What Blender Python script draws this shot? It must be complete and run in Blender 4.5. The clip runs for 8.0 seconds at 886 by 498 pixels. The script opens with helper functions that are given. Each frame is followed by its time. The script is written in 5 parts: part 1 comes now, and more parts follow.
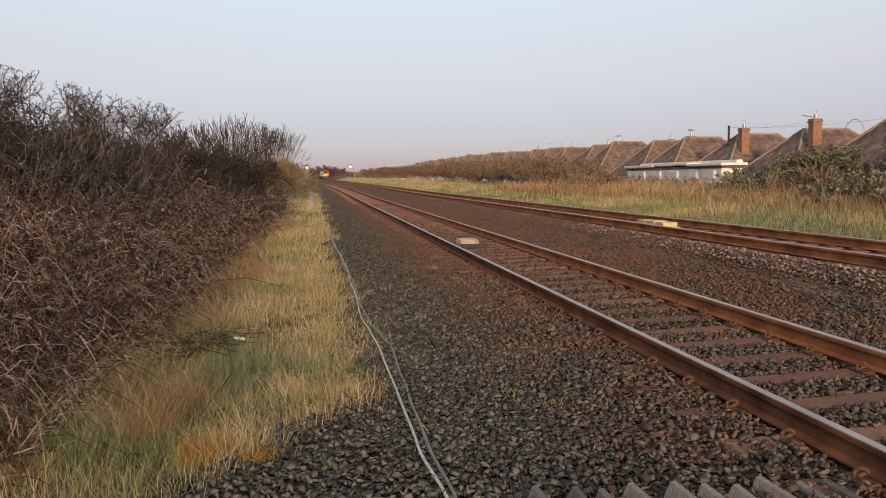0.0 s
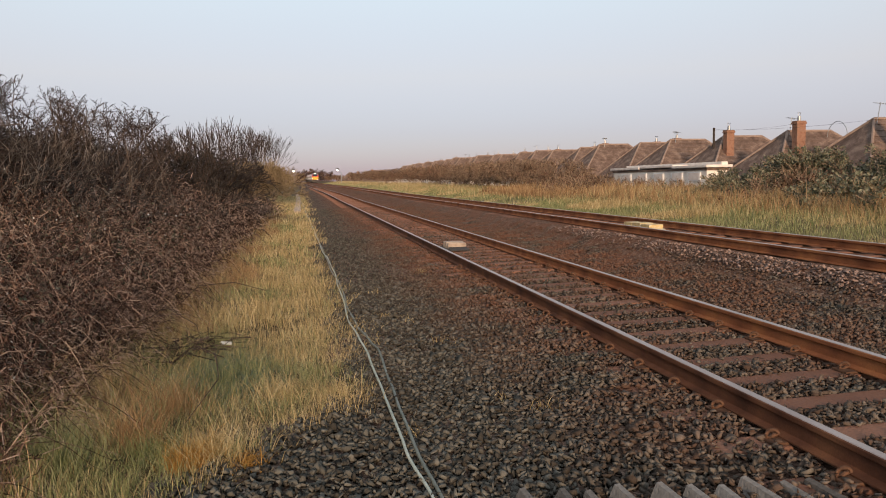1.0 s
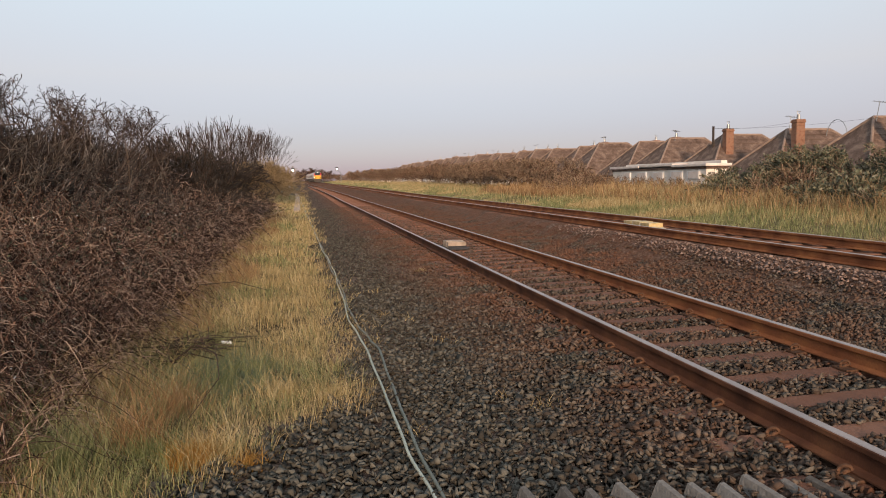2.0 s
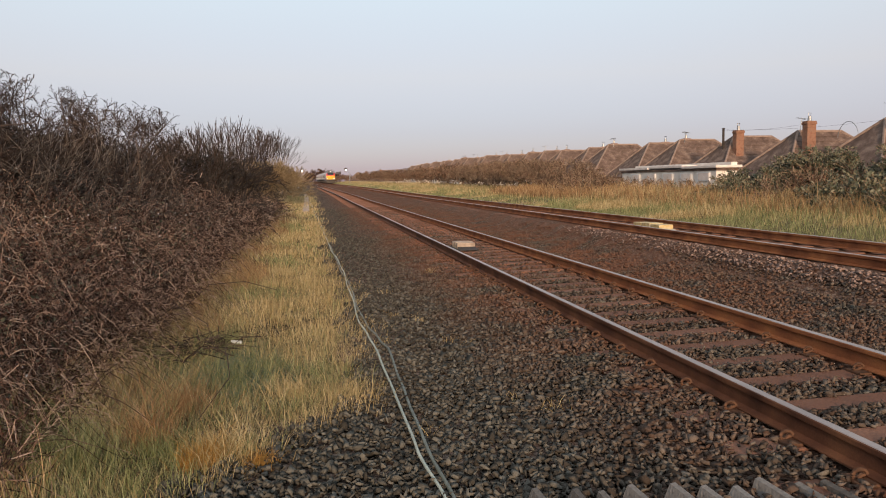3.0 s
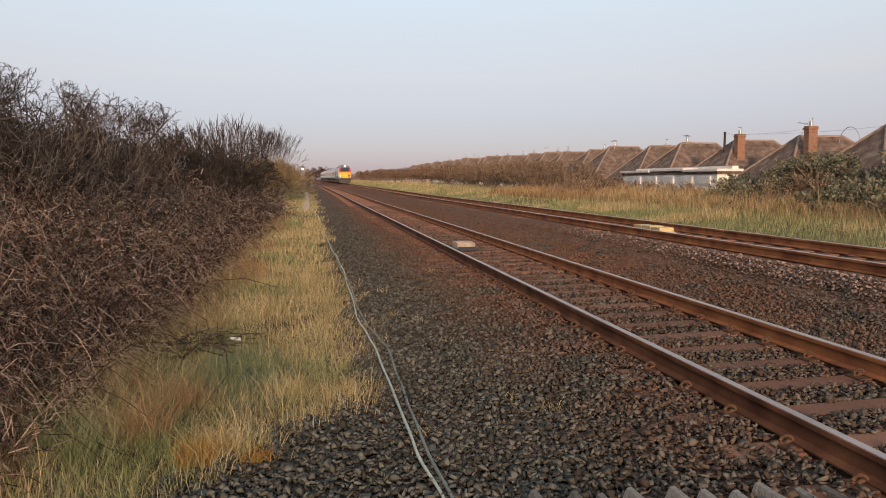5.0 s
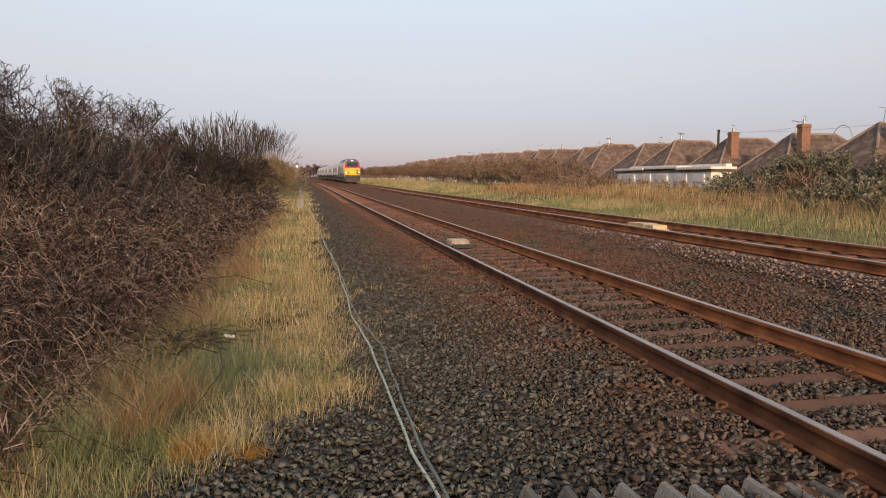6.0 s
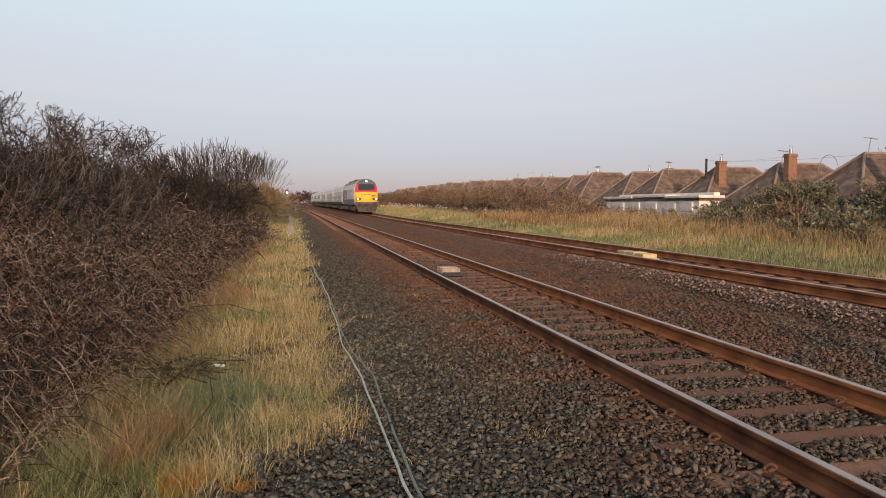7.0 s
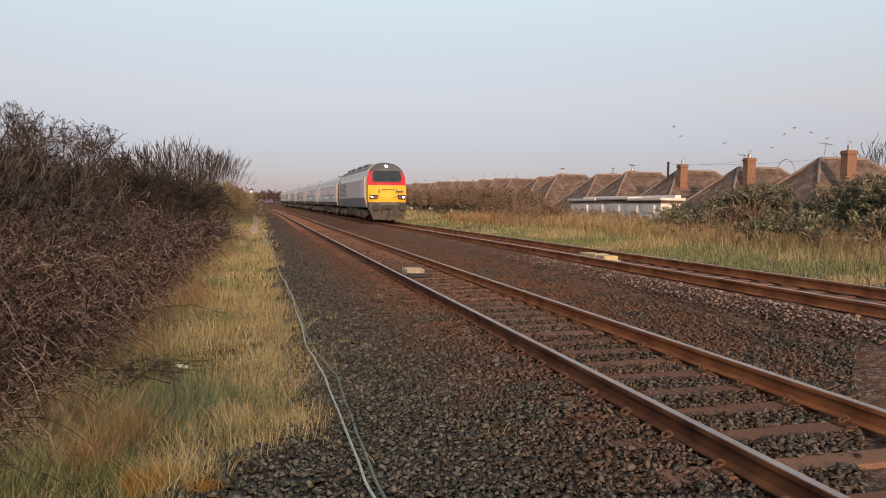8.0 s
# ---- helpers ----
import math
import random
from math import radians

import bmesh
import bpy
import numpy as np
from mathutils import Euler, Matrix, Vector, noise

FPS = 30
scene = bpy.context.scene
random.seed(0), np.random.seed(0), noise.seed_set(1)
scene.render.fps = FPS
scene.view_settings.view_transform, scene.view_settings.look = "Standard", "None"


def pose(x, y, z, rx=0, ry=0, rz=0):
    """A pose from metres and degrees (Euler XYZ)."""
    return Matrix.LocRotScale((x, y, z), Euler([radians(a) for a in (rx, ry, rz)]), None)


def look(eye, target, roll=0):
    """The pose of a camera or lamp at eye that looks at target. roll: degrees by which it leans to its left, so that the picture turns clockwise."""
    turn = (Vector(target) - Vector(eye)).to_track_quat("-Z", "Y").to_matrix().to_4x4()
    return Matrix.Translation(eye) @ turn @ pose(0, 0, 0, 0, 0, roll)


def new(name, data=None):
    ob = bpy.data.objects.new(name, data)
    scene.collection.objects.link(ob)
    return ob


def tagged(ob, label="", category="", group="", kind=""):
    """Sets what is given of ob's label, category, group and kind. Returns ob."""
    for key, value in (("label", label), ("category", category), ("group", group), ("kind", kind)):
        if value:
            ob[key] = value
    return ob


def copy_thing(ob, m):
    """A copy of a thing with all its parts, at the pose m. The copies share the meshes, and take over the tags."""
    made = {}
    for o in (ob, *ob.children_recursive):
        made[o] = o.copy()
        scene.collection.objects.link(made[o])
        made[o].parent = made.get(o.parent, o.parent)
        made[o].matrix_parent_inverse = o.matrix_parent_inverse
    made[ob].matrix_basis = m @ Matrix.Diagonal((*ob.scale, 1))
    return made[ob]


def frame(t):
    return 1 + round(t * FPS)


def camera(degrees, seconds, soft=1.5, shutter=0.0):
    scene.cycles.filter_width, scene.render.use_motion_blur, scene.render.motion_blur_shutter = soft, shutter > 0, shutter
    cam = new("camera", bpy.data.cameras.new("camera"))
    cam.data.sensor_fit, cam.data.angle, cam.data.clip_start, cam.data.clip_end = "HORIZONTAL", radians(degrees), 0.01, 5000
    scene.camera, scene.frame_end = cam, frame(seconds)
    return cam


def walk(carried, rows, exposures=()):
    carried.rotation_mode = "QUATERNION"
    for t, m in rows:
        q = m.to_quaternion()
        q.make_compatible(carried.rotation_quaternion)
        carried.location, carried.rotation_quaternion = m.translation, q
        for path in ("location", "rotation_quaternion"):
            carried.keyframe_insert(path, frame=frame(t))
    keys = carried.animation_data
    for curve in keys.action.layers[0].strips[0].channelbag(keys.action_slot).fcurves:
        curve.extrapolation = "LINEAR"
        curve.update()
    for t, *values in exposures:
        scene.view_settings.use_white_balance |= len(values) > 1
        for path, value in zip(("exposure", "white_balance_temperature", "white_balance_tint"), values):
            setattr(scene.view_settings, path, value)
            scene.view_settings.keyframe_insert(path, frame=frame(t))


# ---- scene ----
cam = camera(59.6, 8.0, soft=1.0)
walk(cam, [(t, pose(x, y, z, rx, ry, rz)) for t, x, y, z, rx, ry, rz in [
    (0.000, 0.000, 0.000, 1.470, 84.716, 0.685, -9.331),
    (0.500, 0.002, -0.011, 1.475, 84.848, 0.746, -10.098),
    (1.000, 0.004, -0.016, 1.476, 84.920, 0.923, -10.276),
    (1.500, 0.003, -0.019, 1.476, 84.821, 1.026, -10.492),
    (3.000, -0.019, 0.003, 1.468, 84.939, 0.849, -9.684),
    (3.500, -0.023, 0.016, 1.465, 84.754, 0.624, -9.508),
    (4.000, -0.025, 0.026, 1.466, 84.744, -0.004, -9.498),
    (4.500, -0.027, 0.029, 1.463, 85.001, 0.044, -9.539),
    (6.000, -0.026, -0.004, 1.465, 84.743, -0.029, -10.048),
    (6.500, -0.036, -0.007, 1.485, 85.462, -0.022, -10.326),
    (7.000, -0.049, -0.001, 1.492, 86.728, -0.283, -10.798),
    (7.500, -0.058, -0.008, 1.496, 86.485, -0.592, -12.727),
    (8.000, -0.050, -0.122, 1.516, 86.778, -0.710, -13.320),
]], exposures=[(0.0, 0.66), (6.5, 0.66), (7.5, 0.57), (8.0, 0.57)])

def set_stops(ramp, stops):
    """Colour stops of a ramp, in order."""
    el = ramp.color_ramp.elements
    el[0].position, el[0].color = stops[0][0], (*stops[0][1], 1)
    el[1].position, el[1].color = stops[-1][0], (*stops[-1][1], 1)
    for p, c in stops[1:-1]:
        e = el.new(p)
        e.color = (*c, 1)


# ---- light: low evening sun behind the viewer, clear hazy sky ----
SUN_AZ, SUN_EL = radians(186), radians(12)       # compass bearing clockwise from +y
world = bpy.data.worlds.new("evening_sky")
scene.world = world
world.use_nodes = True
wn, wl = world.node_tree.nodes, world.node_tree.links
sky = wn.new("ShaderNodeTexSky")
sky.sky_type, sky.sun_disc = "NISHITA", False
sky.sun_elevation, sky.sun_rotation = SUN_EL, SUN_AZ
sky.altitude, sky.air_density, sky.dust_density, sky.ozone_density = 10, 1.0, 0.7, 3.2
wn["Background"].inputs["Strength"].default_value = 0.05
wl.new(sky.outputs[0], wn["Background"].inputs["Color"])
# evening haze: pinkish grey round the horizon, pale blue above
wco, wsep, wramp, whaze, wadd = (wn.new(k) for k in ("ShaderNodeTexCoord", "ShaderNodeSeparateXYZ", "ShaderNodeValToRGB", "ShaderNodeBackground", "ShaderNodeAddShader"))
wl.new(wco.outputs["Generated"], wsep.inputs[0])
wl.new(wsep.outputs[2], wramp.inputs["Fac"])
set_stops(wramp, [(0.0, (0.30, 0.15, 0.35)), (0.06, (0.46, 0.27, 0.385)), (0.13, (0.74, 0.53, 0.44)), (0.26, (0.92, 0.93, 0.81)), (1.0, (0.93, 0.94, 0.97))])
wl.new(wramp.outputs["Color"], whaze.inputs["Color"])
whaze.inputs["Strength"].default_value = 0.40
wl.new(wn["Background"].outputs[0], wadd.inputs[0])
wl.new(whaze.outputs[0], wadd.inputs[1])
wl.new(wadd.outputs[0], wn["World Output"].inputs["Surface"])
sun = new("sun", bpy.data.lights.new("sun", "SUN"))
sun.data.energy, sun.data.angle, sun.data.color = 2.95, radians(6), (1.0, 0.69, 0.46)
sun_way = Vector((math.sin(SUN_AZ) * math.cos(SUN_EL), math.cos(SUN_AZ) * math.cos(SUN_EL), math.sin(SUN_EL)))
sun.matrix_world = look(sun_way * 80, (0, 0, 0))


# ---- materials ----
def material(name, colours, scale=8.0, rough=0.8, metal=0.0, bump=0.3, bump_scale=60.0, fine=0.35, island=0.0, object_random=0.0, coat=0.0, translucent=0.0):
    """Broad patches of the colours, a finer grain over them, relief, and a spread from piece to piece."""
    m = bpy.data.materials.new(name)
    m.use_nodes = True
    n, l = m.node_tree.nodes, m.node_tree.links
    b = n["Principled BSDF"]
    b.inputs["Metallic"].default_value = metal
    b.inputs["Coat Weight"].default_value = coat
    if rough > 0.75:
        b.inputs["Specular IOR Level"].default_value = 0.12
    co = n.new("ShaderNodeTexCoord")
    broad = n.new("ShaderNodeTexNoise")
    broad.inputs["Scale"].default_value, broad.inputs["Detail"].default_value = scale, 6
    l.new(co.outputs["Object"], broad.inputs["Vector"])
    grain = n.new("ShaderNodeTexNoise")
    grain.inputs["Scale"].default_value, grain.inputs["Detail"].default_value = bump_scale, 4
    l.new(co.outputs["Object"], grain.inputs["Vector"])
    value = broad.outputs["Fac"]
    if island or object_random:
        if island:
            src = n.new("ShaderNodeNewGeometry").outputs["Random Per Island"]
        else:
            src = n.new("ShaderNodeObjectInfo").outputs["Random"]
        mix = n.new("ShaderNodeMix")
        mix.inputs["Factor"].default_value = island or object_random
        l.new(value, mix.inputs[2])
        l.new(src, mix.inputs[3])
        value = mix.outputs[0]
    ramp = n.new("ShaderNodeValToRGB")
    lo, hi = (0.15, 0.85) if (island or object_random) else (0.32, 0.68)
    el = ramp.color_ramp.elements
    for i, c in enumerate(colours):
        p = lo + (hi - lo) * i / max(1, len(colours) - 1)
        e = el[i] if i < 2 else el.new(p)
        e.position, e.color = p, (*c, 1)
    if len(colours) == 1:
        el[1].color = (*colours[0], 1)
    l.new(value, ramp.inputs["Fac"])
    shade = n.new("ShaderNodeMix")
    shade.data_type, shade.blend_type = "RGBA", "OVERLAY"
    shade.inputs["Factor"].default_value = fine
    l.new(ramp.outputs["Color"], shade.inputs[6])
    l.new(grain.outputs["Fac"], shade.inputs[7])
    l.new(shade.outputs[2], b.inputs["Base Color"])
    rr = n.new("ShaderNodeMapRange")
    rr.inputs[3].default_value, rr.inputs[4].default_value = max(0.02, rough - 0.12), min(1, rough + 0.12)
    l.new(grain.outputs["Fac"], rr.inputs[0])
    l.new(rr.outputs[0], b.inputs["Roughness"])
    if bump:
        bp = n.new("ShaderNodeBump")
        bp.inputs["Strength"].default_value, bp.inputs["Distance"].default_value = bump, 0.6 / bump_scale
        l.new(grain.outputs["Fac"], bp.inputs["Height"])
        l.new(bp.outputs[0], b.inputs["Normal"])
    if translucent:
        tr = n.new("ShaderNodeBsdfTranslucent")
        l.new(shade.outputs[2], tr.inputs["Color"])
        ms = n.new("ShaderNodeMixShader")
        ms.inputs[0].default_value = translucent
        l.new(b.outputs[0], ms.inputs[1])
        l.new(tr.outputs[0], ms.inputs[2])
        l.new(ms.outputs[0], n["Material Output"].inputs[0])
    return m


def glowing(name, colour, strength):
    m = bpy.data.materials.new(name)
    m.use_nodes = True
    b = m.node_tree.nodes["Principled BSDF"]
    b.inputs["Base Color"].default_value = (*colour, 1)
    b.inputs["Emission Color"].default_value = (*colour, 1)
    b.inputs["Emission Strength"].default_value = strength
    return m


def ballast_material():
    """Broken stone: cells with gap shade painted between them, rust-brown drifts along the tracks."""
    m = material("ballast_bed", [(0.05, 0.042, 0.038), (0.10, 0.085, 0.075), (0.15, 0.125, 0.11)], 0.8, 0.95, bump=0)
    n, l = m.node_tree.nodes, m.node_tree.links
    b = n["Principled BSDF"]
    co = n.new("ShaderNodeTexCoord")
    cell = n.new("ShaderNodeTexVoronoi")
    cell.inputs["Scale"].default_value = 19
    l.new(co.outputs["Object"], cell.inputs["Vector"])
    edge = n.new("ShaderNodeTexVoronoi")
    edge.feature = "DISTANCE_TO_EDGE"
    edge.inputs["Scale"].default_value = 19
    l.new(co.outputs["Object"], edge.inputs["Vector"])
    ramp = n.new("ShaderNodeValToRGB")
    set_stops(ramp, [(0.0, (0.075, 0.056, 0.046)), (0.5, (0.14, 0.104, 0.085)), (0.8, (0.185, 0.14, 0.113)), (1.0, (0.25, 0.20, 0.165))])
    sep = n.new("ShaderNodeSeparateColor")
    l.new(cell.outputs["Color"], sep.inputs[0])
    l.new(sep.outputs[0], ramp.inputs["Fac"])
    # shade between the stones, multiplied into the colour near cell edges
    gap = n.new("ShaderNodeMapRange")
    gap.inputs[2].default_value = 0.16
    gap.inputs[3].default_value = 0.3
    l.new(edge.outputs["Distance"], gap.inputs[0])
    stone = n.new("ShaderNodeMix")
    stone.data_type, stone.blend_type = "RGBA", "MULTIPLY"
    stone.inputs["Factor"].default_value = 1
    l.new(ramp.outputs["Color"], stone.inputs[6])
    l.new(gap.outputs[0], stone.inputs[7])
    l.new(rusted(n, l, co, stone.outputs[2]), b.inputs["Base Color"])
    add = n.new("ShaderNodeMath")
    add.operation = "ADD"
    l.new(sep.outputs[1], add.inputs[0])
    l.new(gap.outputs[0], add.inputs[1])
    bp = n.new("ShaderNodeBump")
    bp.inputs["Strength"].default_value, bp.inputs["Distance"].default_value = 0.2, 0.015
    b.inputs["Specular IOR Level"].default_value = 0.0
    l.new(add.outputs[0], bp.inputs["Height"])
    l.new(bp.outputs[0], b.inputs["Normal"])
    return m


def rusted(n, l, co, colour):
    """Brake and rail rust, dusted over the stones in bands along both tracks and in loose drifts."""
    sep = n.new("ShaderNodeSeparateXYZ")
    l.new(co.outputs["Object"], sep.inputs[0])
    band = n.new("ShaderNodeValToRGB")
    el = band.color_ramp.elements
    el[0].position, el[0].color = 0.0, (0, 0, 0, 1)
    el[1].position, el[1].color = 1.0, (0, 0, 0, 1)
    for x, v in ((1.3, 0.06), (2.3, 0.7), (3.0, 1.0), (3.7, 0.45), (4.6, 1.0), (5.3, 0.85), (6.0, 0.8), (6.6, 0.6), (7.4, 0.8), (9.0, 0.9), (9.9, 0.2)):
        e = el.new(x / 12)
        e.color = (v, v, v, 1)
    div = n.new("ShaderNodeMath")
    div.operation = "DIVIDE"
    div.inputs[1].default_value = 12
    l.new(sep.outputs[0], div.inputs[0])
    l.new(div.outputs[0], band.inputs["Fac"])
    drift = n.new("ShaderNodeTexNoise")
    drift.inputs["Scale"].default_value, drift.inputs["Detail"].default_value = 1.7, 5
    l.new(co.outputs["Object"], drift.inputs["Vector"])
    rng = n.new("ShaderNodeMapRange")
    rng.inputs[1].default_value, rng.inputs[2].default_value = 0.28, 0.58
    l.new(drift.outputs["Fac"], rng.inputs[0])
    mul = n.new("ShaderNodeMath")
    mul.operation = "MULTIPLY"
    l.new(band.outputs["Color"], mul.inputs[0])
    l.new(rng.outputs[0], mul.inputs[1])
    mul2 = n.new("ShaderNodeMath")
    mul2.operation = "MULTIPLY"
    worn = n.new("ShaderNodeMapRange")
    worn.inputs[1].default_value, worn.inputs[2].default_value = 5.0, 15.0
    worn.inputs[3].default_value, worn.inputs[4].default_value = 0.40, 0.82
    l.new(sep.outputs[1], worn.inputs[0])
    l.new(worn.outputs[0], mul2.inputs[1])
    l.new(mul.outputs[0], mul2.inputs[0])
    mix = n.new("ShaderNodeMix")
    mix.data_type = "RGBA"
    l.new(mul2.outputs[0], mix.inputs["Factor"])
    l.new(colour, mix.inputs[6])
    mix.inputs[7].default_value = (0.175, 0.077, 0.046, 1)
    return mix.outputs[2]


def stone_material(name, colours, rust=True):
    m = material(name, colours, 3.0, 0.9, bump=0.4, bump_scale=90, fine=0.4, island=0.85)
    m.node_tree.nodes["Principled BSDF"].inputs["Specular IOR Level"].default_value = 0.05
    if rust:
        n, l = m.node_tree.nodes, m.node_tree.links
        b = n["Principled BSDF"]
        src = b.inputs["Base Color"].links[0].from_socket
        co = n.new("ShaderNodeTexCoord")
        l.new(rusted(n, l, co, src), b.inputs["Base Color"])
    return m


